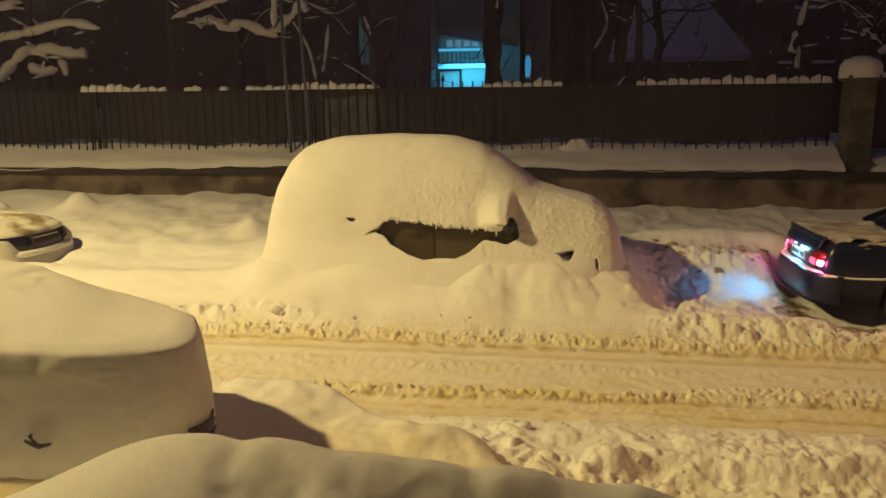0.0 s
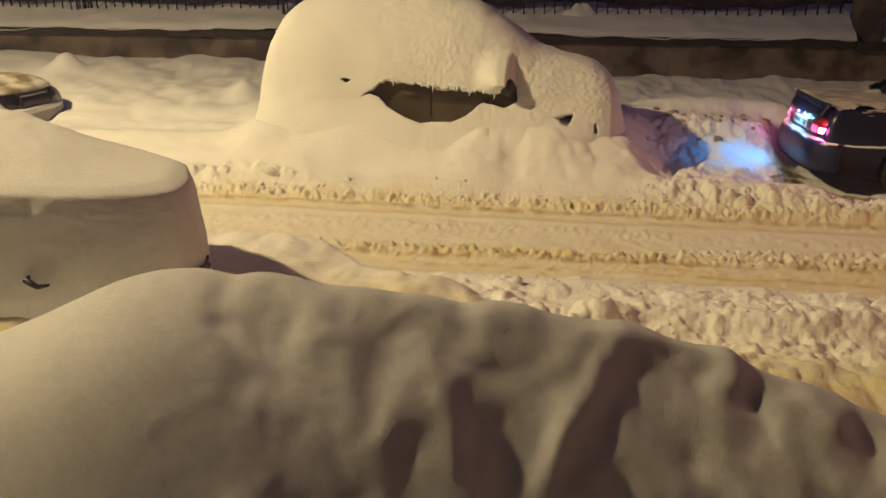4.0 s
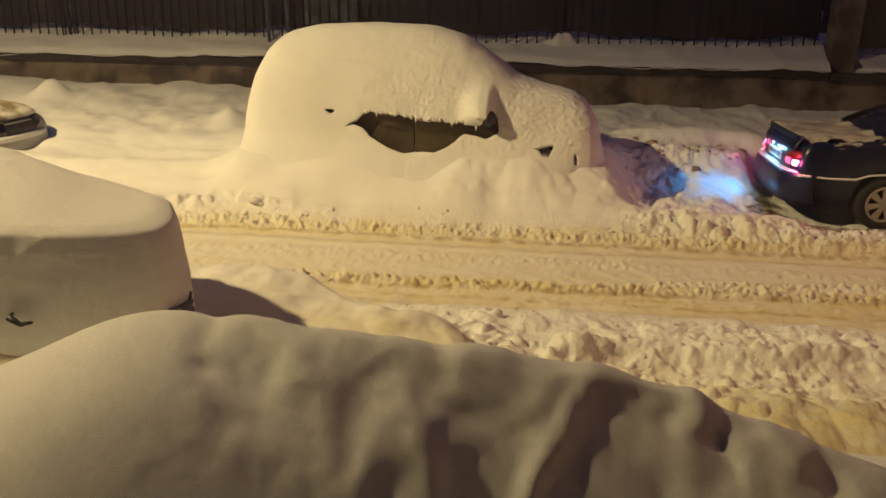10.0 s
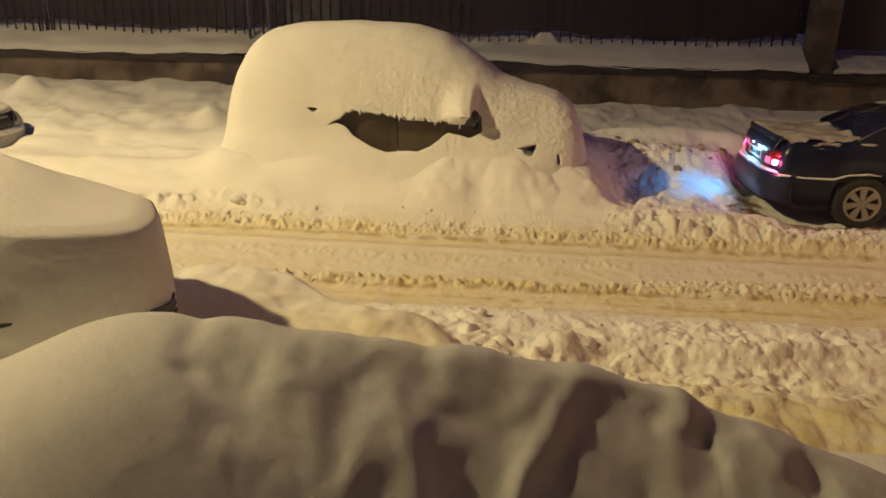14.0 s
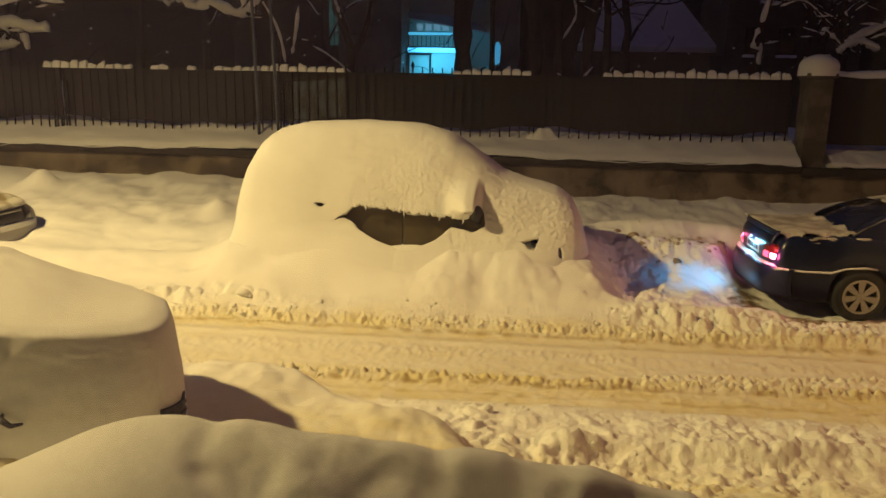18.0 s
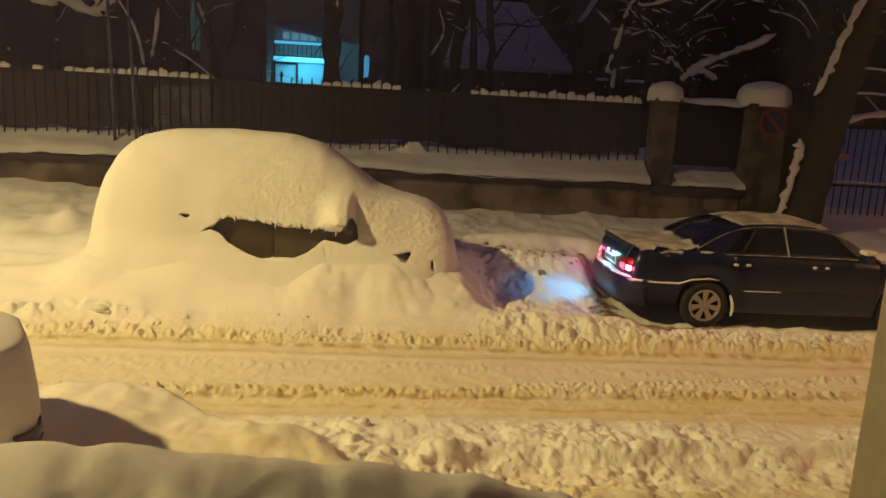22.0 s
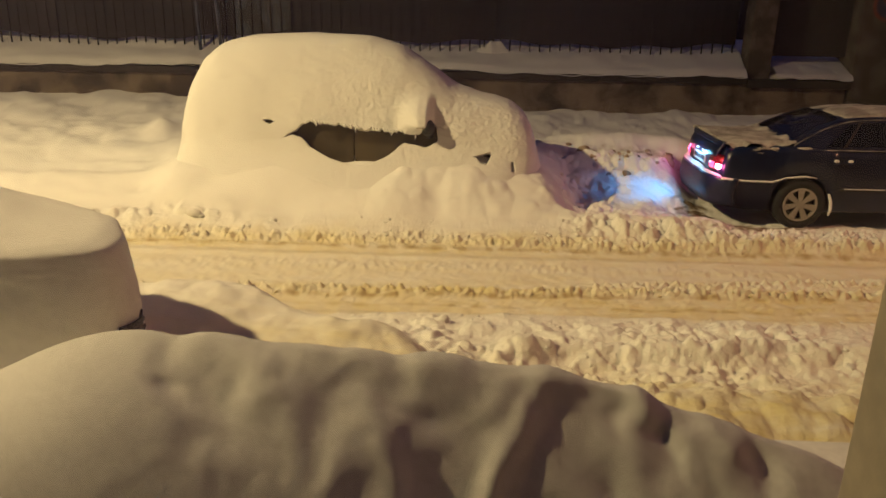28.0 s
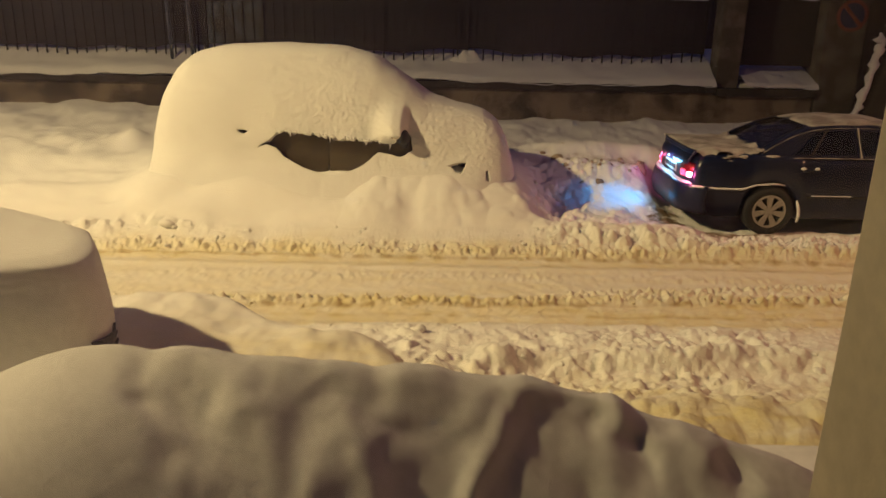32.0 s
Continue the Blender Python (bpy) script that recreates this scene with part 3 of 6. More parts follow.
def mound_height(x, y):
    top = bend(x, [-4.2, -3.2, -2.6, -2.2, -1.9, -1.55, -1.2, -0.6, 0, 0.5, 0.85, 1.2, 1.6, 2.2, 3.4], [0.30, 0.52, 0.72, 0.92, 1.08, 1.17, 1.12, 1.11, 1.06, 0.98, 0.90, 0.78, 0.66, 0.45, 0.2], 0.16)
    crest = 2.95 + 0.05 * np.sin(2.1 * x)
    back = step(crest + 0.55, crest + 0.02, y)
    d = np.clip(crest - y, 0, 9)
    # a broad shoulder, then a steep face down to the house
    knee = bend(x, [-2.4, -1.5, -0.9, -0.2, 0.6, 1.4], [0.72, 0.52, 0.34, 0.25, 0.22, 0.25], 0.25)
    steep = np.log1p(np.exp(np.clip((d - knee) * 8, -40, 40))) / 8
    slope = np.maximum(top - 0.28 * d - 1.75 * steep, -0.6)
    return slope * back + (1 - back) * 0.2, d + 0.85 * steep


MZ, MS = mound_height(MX, MY)
# pillows (x, way down the face, half widths, size) and the hollows between them
PILLOWS = [(-1.10, 0.02, 0.12, 0.10, 1.1), (-0.55, 0.02, 0.16, 0.08, 0.7), (-0.05, 0.0, 0.13, 0.10, 1.5), (0.42, 0.03, 0.16, 0.08, 1.5), (0.86, 0.06, 0.10, 0.09, 1.3), (-0.30, 0.50, 0.06, 0.20, 0.9), (0.16, 0.46, 0.05, 0.24, 1.1), (0.70, 0.62, 0.08, 0.12, 0.8), (-1.03, 0.92, 0.07, 0.06, 1.2), (-0.56, 0.95, 0.05, 0.13, 1.4), (1.22, 0.10, 0.10, 0.12, 0.9), (-0.84, 0.16, 0.07, 0.16, 0.6)]
HOLLOWS = [(-1.03, 0.28, 0.10, 0.16, 1.8), (-1.30, 0.12, 0.08, 0.14, 0.9), (-1.24, 0.27, 0.07, 0.05, 1.1), (-0.58, 0.34, 0.08, 0.20, 1.3), (-0.36, 0.18, 0.10, 0.10, 0.9), (-0.06, 0.36, 0.17, 0.22, 1.25), (0.48, 0.29, 0.26, 0.16, 1.35), (0.74, 0.16, 0.06, 0.08, 1.2), (0.99, 0.19, 0.06, 0.10, 1.2), (1.45, 0.20, 0.10, 0.14, 1.3), (0.74, 0.46, 0.06, 0.08, 0.9), (-0.78, 0.85, 0.12, 0.15, 0.8), (0.40, 0.76, 0.06, 0.15, 1.0), (-0.45, 0.95, 0.05, 0.16, 1.0), (-0.05, 0.70, 0.12, 0.12, 0.8), (1.26, 0.42, 0.10, 0.10, 1.0)]
rough = step(-1.7, -0.9, MX)
wx = MX + 0.09 * fbm(MX * 4, MS * 4, 2, 53)
ws = MS + 0.09 * fbm(MX * 4, MS * 4, 2, 55)
lift = (0.029 * fbm(wx * 2.4, ws * 2.2 - 0.4 * MX, 2, 51) + 0.022 * fbm(wx * 5.2, ws * 5.2, 2, 57)) * (0.12 + 0.88 * rough) + 0.002 * fbm(MX * 14, MS * 14, 3, 61)
for cx, cs, rx, rs, a in PILLOWS:
    lift = lift + 0.034 * a * hump(wx, ws, cx, cs, rx * 1.2, rs * 1.1, 25 * math.sin(cx * 9)) ** 0.8
for cx, cs, rx, rs, a in HOLLOWS:
    lift = lift - 0.025 * a * hump(wx, ws, cx, cs, rx * 1.2, rs * 1.1, 10 * math.sin(cx * 7))
lift = lift * step(3.5, 3.0, MY)
# pushed out along the slope's own normal, so that folds stay round
dzdy = np.gradient(MZ, axis=1) / np.gradient(MY, axis=1)
nl = np.sqrt(1 + dzdy ** 2)
mound = np.stack([MX, MY - lift * dzdy / nl, MZ + lift / nl], -1)
put("snow_mound", mesh_from("snow_mound", mound.reshape(-1, 3), grid_faces(len(mu), len(mv))), GRAINY, label="deep rounded snow sagging in folds over a buried shrub bed", category="snow mound")


# ---- snow shells of buried cars ----


def shell(name, xs, tops, wide, yc, base, lean, nu, nv, bump_amp, hole=None, seed=0, box_power=0.5, skew=0.0, soft=0.05, flare=0.0, bulge=None, clump=0.0):
    """A blanket of snow over a car: stations along x, a squarish section across."""
    u = np.linspace(0, 1, nu)
    u = 0.5 - 0.5 * np.cos(np.pi * u) * (0.35 + 0.65 * np.abs(np.cos(np.pi * u)))
    x = xs[0] + (xs[-1] - xs[0]) * u
    zt, w = bend(x, xs, tops, soft), bend(x, xs, wide, soft)
    nb = nv // 3
    rise = np.r_[np.linspace(0, 0.9, nv - nb - nb // 2), np.linspace(0.9, 1, nb // 2 + 1)[1:], np.linspace(1, 0, nb + 1)[1:]]
    side = np.r_[np.ones(nv - nb), -np.ones(nb)]
    nv = len(rise)
    sz = rise
    cy = side * np.clip(1 - rise ** (2 / box_power), 0, 1) ** (box_power / 2)
    Z = base + (zt[:, None] - base) * sz[None, :]
    Y = yc - w[:, None] * cy[None, :] * (1 - lean * np.clip((Z - 0.9) / 1.2, 0, 1))
    X = np.repeat(x[:, None], nv, 1)
    d = bump_amp * (fbm(X * 2.2, Z * 2.6 + Y, 3, 71 + seed) + (0.14 * fbm(X * 8, (Z + Y) * 9, 3, 81 + seed) + 0.16 * fbm(X * 26, (Z + Y) * 22, 2, 91 + seed)) * (0.25 + step(-3.0, -1.8, X)))
    d = d + clump * (domes(X, Z + 0.6 * Y, 21, 83, 0.7) + 0.7 * domes(X, Z + 0.6 * Y, 38, 87, 0.8)) * step(-2.6, -1.4, X) * step(1.95, 1.5, Z) * step(0.5, 0.85, Z)
    Y, Z = Y - d * np.abs(cy) ** 0.5 * np.sign(cy), Z + d * sz
    run_out = 0.62 * (1 - np.exp(-flare * np.clip(1.0 - Z, 0, 0.8) ** 2 / 0.62)) * (0.35 + 0.65 * step(0.95, 0.1, X))
    Y = Y - run_out * (cy[None, :] > 0)
    if bulge is not None:
        Y = Y - bulge(X, Z) * (cy[None, :] > 0)
    X = X - skew * (Y - yc + wide[len(wide) // 2]) * step(-4.2, -2.6, X)
    faces = grid_faces(nu, nv)
    V = np.stack([X, Y, Z], -1).reshape(-1, 3)
    if hole is not None:
        mid = V[faces].mean(1)
        faces = faces[~(hole(mid[:, 0], mid[:, 2]) & (mid[:, 1] < yc))]
    me = mesh_from(name, V, faces)
    if hole is not None:
        bm = bmesh.new()
        bm.from_mesh(me)
        bmesh.ops.delete(bm, geom=[v for v in bm.verts if not v.link_faces], context="VERTS")
        for _ in range(4):
            rim = {}
            for v in bm.verts:
                if v.is_boundary:
                    q = [e.other_vert(v).co for e in v.link_edges if e.is_boundary]
                    if len(q) == 2:
                        rim[v] = v.co * 0.4 + (q[0] + q[1]) * 0.3
            for v, co in rim.items():
                v.co = co
        bm.to_mesh(me)
        bm.free()
    return me


def inside(x, z, poly):
    res = np.zeros(x.shape, bool)
    for (x0, z0), (x1, z1) in zip(poly, poly[1:] + poly[:1]):
        cross = ((z0 > z) != (z1 > z)) & (x < (x1 - x0) * (z - z0) / (z1 - z0 + 1e-9) + x0)
        res ^= cross
    return res


# ---- the buried people carrier across the road ----
BX = [-3.84, -3.78, -3.65, -3.48, -3.24, -2.82, -2.05, -1.3, -0.94, -0.57, -0.21, 0.15, 0.5, 0.72, 0.84, 0.90, 0.95]
BT = [0.55, 1.15, 1.62, 1.93, 2.13, 2.22, 2.25, 2.21, 2.11, 1.87, 1.60, 1.48, 1.40, 1.27, 1.04, 0.78, 0.50]
BW = [0.45, 0.72, 0.84, 0.92, 0.96, 0.98, 0.98, 0.98, 0.98, 0.98, 0.98, 0.97, 0.95, 0.90, 0.80, 0.70, 0.5]
WINDOW_GAP = [(-2.34, 1.00), (-2.08, 1.19), (-1.98, 1.21), (-1.6, 1.16), (-1.2, 1.13), (-0.9, 1.10), (-0.62, 1.08), (-0.5, 1.22), (-0.42, 1.20), (-0.40, 1.0), (-0.55, 0.92), (-0.82, 0.98), (-1.0, 0.83), (-1.25, 0.72), (-1.45, 0.70), (-1.75, 0.78), (-2.0, 0.90), (-2.12, 1.02), (-2.2, 1.05)]
SMALL_GAPS = [[(-2.62, 1.22), (-2.44, 1.21), (-2.52, 1.16)], [(0.0, 0.83), (0.28, 0.88), (0.22, 0.74), (0.14, 0.76), (0.10, 0.82)], [(0.52, 0.78), (0.56, 0.77), (0.575, 0.64), (0.53, 0.66)]]


def carrier_gap(x, z):
    jag = 0.035 * fbm(x * 14, z * 2, 3, 101) + 0.03 * fbm(x * 40, z * 0, 2, 103)
    out = inside(x, z + jag * step(0.98, 1.08, z), WINDOW_GAP)
    for g in SMALL_GAPS:
        out |= inside(x, z, g)
    return out


def mirror_bulge(x, z):
    """Snow heaped from the windscreen pillar out onto the mirror, cut off steeply in front."""
    return 0.24 * step(-1.0, -0.62, x) ** 1.5 * step(-0.44, -0.55, x) * step(1.04, 1.22, z) * step(1.62, 1.30, z)


carrier = thing("snowed_in_car", (-1.45, 9.95, 0.3), "dark people carrier buried under a thick rounded snow blanket", "car")


def into(parent, me):
    """Moves a mesh from street coordinates to its parent's."""
    me.transform(Matrix.Translation(-parent.location))
    return me


blanket = put("snow_blanket", into(carrier, shell("snow_blanket", BX, BT, BW, 9.98, 0.25, 0.24, 420, 240, 0.019, carrier_gap, flare=1.9, bulge=mirror_bulge, clump=0.006)), SNOW_ROUGH, carrier, "thick smooth snow, torn open along the doors")
mod = blanket.modifiers.new("depth", "SOLIDIFY")
mod.thickness, mod.offset = 0.07, -1.0


def car_side(z):
    return 9.16 + 0.10 * np.clip((z - 0.95) / 0.5, 0, 1) ** 1.5 + 0.05 * np.clip((0.6 - z) / 0.4, 0, 1)


def side_panel(name, x0, x1, z0, z1, off=0.0, nx=14, nz=16):
    x, z = np.linspace(x0, x1, nx), np.linspace(z0, z1, nz)
    X, Z = np.meshgrid(x, z, indexing="ij")
    e = np.minimum(np.minimum(X - x0, x1 - X) / 0.02, 1)
    Y = car_side(Z) + off + 0.012 * (1 - e)
    front = np.stack([X, Y, Z], -1).reshape(-1, 3)
    me = mesh_from(name, front, grid_faces(nx, nz))
    return me


put("rear_door", into(carrier, side_panel("rear_door", -2.5, -1.475, 0.35, 1.35)), OLIVE_PAINT, carrier)
front_door = put("front_door", into(carrier, side_panel("front_door", -1.462, -0.36, 0.35, 1.35)), OLIVE_PAINT, carrier)
put("front_wing", into(carrier, side_panel("front_wing", -0.35, 0.62, 0.35, 0.95)), BLACK, carrier)
put("rear_wing", into(carrier, side_panel("rear_wing", -3.4, -2.51, 0.35, 1.35)), OLIVE_PAINT, carrier)
put("inner_body", into(carrier, box_mesh("inner_body", -3.4, 0.6, 9.3, 10.7, 0.3, 1.1, 0.1)), BLACK, carrier)
put("door_handle", into(carrier, tube_mesh("door_handle", [(-1.43, 9.16, 1.10), (-1.40, 9.11, 1.11), (-1.26, 9.11, 1.105), (-1.23, 9.16, 1.10)], [0.012, 0.016, 0.016, 0.012], 8)), CHROME, front_door, "chrome handle")
bm = bmesh.new()
bmesh.ops.create_uvsphere(bm, u_segments=20, v_segments=12, radius=1, matrix=Matrix.Translation((-0.52, 8.98, 1.17)) @ Matrix.Diagonal((0.09, 0.13, 0.10, 1)))
mirror = put("wing_mirror", into(carrier, mesh_of("wing_mirror", bm, True)), BLACK, carrier, "dark mirror housing poking out of the snow")
put("mirror_stalk", into(carrier, tube_mesh("mirror_stalk", [(-0.5, 9.2, 1.04), (-0.52, 9.0, 1.10)], [0.05, 0.035], 8)), BLACK, carrier)
put("mirror_trim", into(carrier, box_mesh("mirror_trim", -0.66, -0.56, 8.86, 8.95, 1.17, 1.20, 0.008)), CHROME, carrier)
# icicle fringe along the torn edge
frng = np.random.RandomState(5)
for k in range(54):
    x = frng.uniform(-2.05, -0.66)
    z = float(np.interp(x, [-2.08, -1.98, -1.2, -0.62], [1.19, 1.21, 1.13, 1.08])) + 0.02
    ln = frng.uniform(0.02, 0.05) + (0.05 if frng.rand() < 0.12 else 0)
    put("icicle", into(carrier, tube_mesh("icicle", [(x, 9.03, z), (x + 0.004, 9.02, z - ln * 0.6), (x + frng.uniform(-0.01, 0.01), 9.02, z - ln)], [frng.uniform(0.012, 0.022), 0.010, 0.001], 6)), SNOW_ROUGH, carrier)

# ---- the snowed-in car on the near side ----
near_car = thing("snow_covered_car", (-4.3, 4.6, 0.2), "light car under a thick smooth snow cap at the near kerb", "car")


def near_skin(name, theta, prof, lift=0.0, bumps=0.0):
    """A rounded car form: angle round its plan, and a profile from sill over the edge to the middle."""
    T, S = np.meshgrid(theta, prof, indexing="ij")
    inset = bend(S, [0, 0.25, 0.42, 0.52, 0.585, 0.62, 0.70, 1.0, 1.1], [0.05, 0.0, 0.012, 0.022, 0.035, 0.09, 0.22, 0.93, 1.167], 0.008)
    wall_z = bend(S, [0, 0.25, 0.42, 0.52, 0.585, 0.62, 0.70, 1.0], [0.08, 0.55, 0.90, 1.10, 1.21, 1.25, 1.27, 1.265], 0.008)
    c, s = np.cos(T), np.sin(T)
    ex = 2 / 4.2
    sx, sy = np.sign(c) * np.abs(c) ** ex, np.sign(s) * np.abs(s) ** ex
    end = step(1.6, 2.4, np.abs(sx) * 2.55)
    inx = inset + 1.3 * np.minimum(inset, 0.25) * end * step(0.3, 0.6, S)
    X, Y = -4.45 + (2.59 - inx + lift) * sx, 4.60 + (0.93 - inset + lift) * sy * np.where(sy > 0, 0.70, 1.0)
    X = X - (0.58 * (Y - 3.85) + 0.9 * np.clip(Y - 4.6, 0, 1)) * step(-4.2, -2.6, X)
    crown = bend(X, [-7.0, -6.4, -5.4, -4.6, -3.8, -3.25, -2.76, -2.46, -2.2], [-0.1, 0.1, 0.36, 0.36, 0.25, 0.15, 0.06, 0.0, -0.04], 0.15)
    q = np.clip((inset - 0.08) / 0.80, 0, 1)
    Z = wall_z + crown * (1 - (1 - q) ** 2.2)
    n = bumps * (fbm(X * 2.5, Z * 3 + Y, 3, 141) + 0.35 * fbm(X * 9, (Z + Y) * 10, 3, 145))
    n = n + bumps * 0.35 * fbm(X * 16 + Z * 9, Z * 34, 2, 149) * step(0.62, 0.5, S)
    return np.stack([X + n * sx * 0.6, Y + n * sy * (inset < 0.3), Z + n * q], -1)


TH = np.linspace(0, 2 * np.pi, 361)
PR = np.r_[np.linspace(0, 0.5, 40), np.linspace(0.5, 0.72, 40)[1:], np.linspace(0.72, 1, 30)[1:]]
put("snow_blanket", into(near_car, mesh_from("snow_blanket", near_skin("s", TH, PR, 0.0, 0.023).reshape(-1, 3), grid_faces(len(TH), len(PR)))), GRAINY, near_car, "soft snow cap with clinging snow on the side")
GRIMY = mat("grimy_car_plastic", (0.22, 0.17, 0.11), 0.5, second=(0.06, 0.045, 0.03), scale=25, bump=0.4, bump_scale=60)
put("body", into(near_car, mesh_from("body", (near_skin("b", TH[::3], PR[::3], -0.06) - np.array([0, 0, 0.12])).reshape(-1, 3), grid_faces(len(TH[::3]), len(PR[::3])))), GRIMY, near_car)


def corner_strip(name, t0, t1, s0, s1, lift, material, parent, label="", slant=0.0):
    th = np.radians(np.linspace(t0, t1, 14))
    rows = []
    for k, a in enumerate(th):
        hi = s1 - slant * (1 - k / 13)
        rows.append(near_skin(name, np.array([a]), np.linspace(s0, hi, 8), lift)[0])
    ob = put(name, into(near_car, mesh_from(name, np.array(rows).reshape(-1, 3), grid_faces(14, 8))), material, None, label)
    ob.parent = parent
    m = ob.modifiers.new("depth", "SOLIDIFY")
    m.thickness = 0.01
    return ob


tail = corner_strip("tail_lamp", -34, -13, 0.18, 0.345, 0.010, GRIMY, near_car, "grimy slatted lamp at the corner", 0.09)
for s in (0.24, 0.29, 0.315):
    corner_strip("lamp_slat", -30 + 40 * (s - 0.24), -13, s, s + 0.008, 0.022, BLACK, near_car)
corner_strip("lamp_rim", -34, -13, 0.337, 0.347, 0.016, BLACK, near_car, "", 0.09)
put("door_handle", into(near_car, tube_mesh("door_handle", [(-2.98, 3.70, 0.72), (-2.96, 3.645, 0.715), (-2.89, 3.64, 0.68), (-2.85, 3.69, 0.675)], [0.010, 0.022, 0.016, 0.008], 8)), BLACK, near_car, "half-buried dark handle")
put("sill_gap", into(near_car, prism("sill_gap", [(-3.47, 0.47), (-3.40, 0.43), (-3.33, 0.33), (-3.24, 0.24), (-3.36, 0.17), (-3.45, 0.25)], 3.655, 3.70, 0.004)), BLACK, near_car, "dark sill showing where snow fell away")

# ---- dark blue saloon with its lamps lit ----
SX0, SYC = 3.14, 9.86
saloon = thing("dark_blue_saloon", (SX0, SYC, 0.0), "dark blue saloon with snowy roof and lit tail lamps", "car")
WHEELS = (1.0, 3.725)
DECK = ([0.0, 0.05, 0.12, 0.3, 0.8, 1.2, 2.9, 3.3, 3.6, 4.1, 4.35, 4.47], [0.62, 0.92, 1.00, 1.02, 1.03, 1.02, 1.00, 0.98, 0.93, 0.83, 0.74, 0.5])
WIDTH = ([0.0, 0.06, 0.25, 0.8, 2.2, 3.7, 4.2, 4.4, 4.47], [0.74, 0.82, 0.855, 0.87, 0.872, 0.868, 0.82, 0.72, 0.55])
ROOF = ([0.78, 1.0, 1.25, 1.5, 1.75, 2.1, 2.5, 2.75, 3.05, 3.42], [1.02, 1.16, 1.29, 1.375, 1.405, 1.415, 1.40, 1.36, 1.21, 0.985])


def saloon_body():
    x = np.unique(np.r_[np.linspace(0, 4.47, 90), np.linspace(0.6, 1.4, 40), np.linspace(3.3, 4.15, 40)])
    deck, w = np.interp(x, *DECK), np.interp(x, *WIDTH)
    sill = np.full_like(x, 0.22) + 0.10 * step(0.35, 0.0, x) + 0.06 * step(4.1, 4.47, x)
    for h in WHEELS:
        d = 0.36 ** 2 - (x - h) ** 2
        sill = np.where(d > 0, np.maximum(sill, 0.31 + np.sqrt(np.maximum(d, 0))), sill)
    rows = []
    for f, g in ((0.93, 0.0), (0.965, 0.06), (0.985, 0.2), (0.998, 0.42), (1.0, 0.55), (0.985, 0.70), (0.965, 0.84), (0.94, 0.93), (0.88, 0.975), (0.7, 0.995), (0.35, 1.005), (0.0, 1.01)):
        rows.append((w * f, sill + (deck - sill) * g))
    half = np.stack([np.stack([x, -a, b], -1) for a, b in rows], 1)
    other = half[:, ::-1][:, 1:] * np.array([1, -1, 1])
    P = np.concatenate([half, other], 1)
    nu, nv = P.shape[:2]
    faces = grid_faces(nu, nv).tolist()
    V = P.reshape(-1, 3)
    faces.append(list(range(nv)))
    faces.append(list(range((nu - 1) * nv, nu * nv))[::-1])
    me = bpy.data.meshes.new("body")
    me.from_pydata(V.tolist(), [], faces)
    me.polygons.foreach_set("use_smooth", [True] * (len(faces) - 2) + [False] * 2)
    return me


def roof_point(x, f, out=0.0):
    """f from -1 (near belt) over 0 (roof's middle) to 1."""
    zr = np.interp(x, *ROOF)
    belt = 0.985
    h = np.maximum(zr - belt, 0.001)
    edge = 0.80 - 0.52 * h
    a = np.abs(f)
    y = np.where(a > 0.5, edge + (0.80 - edge) * (a - 0.5) / 0.5, edge * a / 0.5)
    z = np.where(a > 0.5, zr - 0.035 - (zr - 0.035 - belt) * (a - 0.5) / 0.5, zr - 0.035 * (a / 0.5) ** 2)
    z = np.maximum(z, belt - 0.02)
    return np.stack([x, np.sign(f) * (y + out * (a > 0.49)), z + out * (a < 0.75)], -1)


def roof_grid(name, x0, x1, f0, f1, nx, nf, out=0.0):
    X, F = np.meshgrid(np.linspace(x0, x1, nx), np.linspace(f0, f1, nf), indexing="ij")
    return mesh_from(name, roof_point(X, F, out).reshape(-1, 3), grid_faces(nx, nf))


def roof_patch(name, corners, out, nx=16, nf=10):
    """A pane on the greenhouse: corners as (x, f), in order round it."""
    (xa, fa), (xb, fb), (xc, fc), (xd, fd) = corners
    s, t = np.meshgrid(np.linspace(0, 1, nx), np.linspace(0, 1, nf), indexing="ij")
    X = (xa * (1 - s) + xb * s) * (1 - t) + (xd * (1 - s) + xc * s) * t
    F = (fa * (1 - s) + fb * s) * (1 - t) + (fd * (1 - s) + fc * s) * t
    return mesh_from(name, roof_point(X, F, out).reshape(-1, 3), grid_faces(nx, nf))


body = put("body", saloon_body(), BLUE_PAINT, saloon)
put("greenhouse", roof_grid("greenhouse", 0.78, 3.42, -1, 1, 60, 41), BLUE_PAINT, saloon)
put("underbody", box_mesh("underbody", 0.35, 4.2, -0.72, 0.72, 0.18, 0.60, 0.05), BLACK, saloon)
for side in (-1, 1):
    put("rear_side_window", roof_patch("rear_side_window", [(1.22, side * 0.93), (2.05, side * 0.93), (2.02, side * 0.58), (1.55, side * 0.58)], 0.008), DARK_GLASS, saloon)
    put("front_side_window", roof_patch("front_side_window", [(2.13, side * 0.93), (3.10, side * 0.93), (2.78, side * 0.58), (2.10, side * 0.58)], 0.008), DARK_GLASS, saloon)
put("rear_window", roof_patch("rear_window", [(0.90, -0.42), (0.90, 0.42), (1.47, 0.40), (1.47, -0.40)], 0.008), DARK_GLASS, saloon)
for side in (-1, 1):
    put("quarter_pillar", roof_patch("quarter_pillar", [(1.44, side * 0.94), (1.48, side * 0.94), (1.70, side * 0.57), (1.66, side * 0.57)], 0.014, 4, 8), BLACK, saloon)
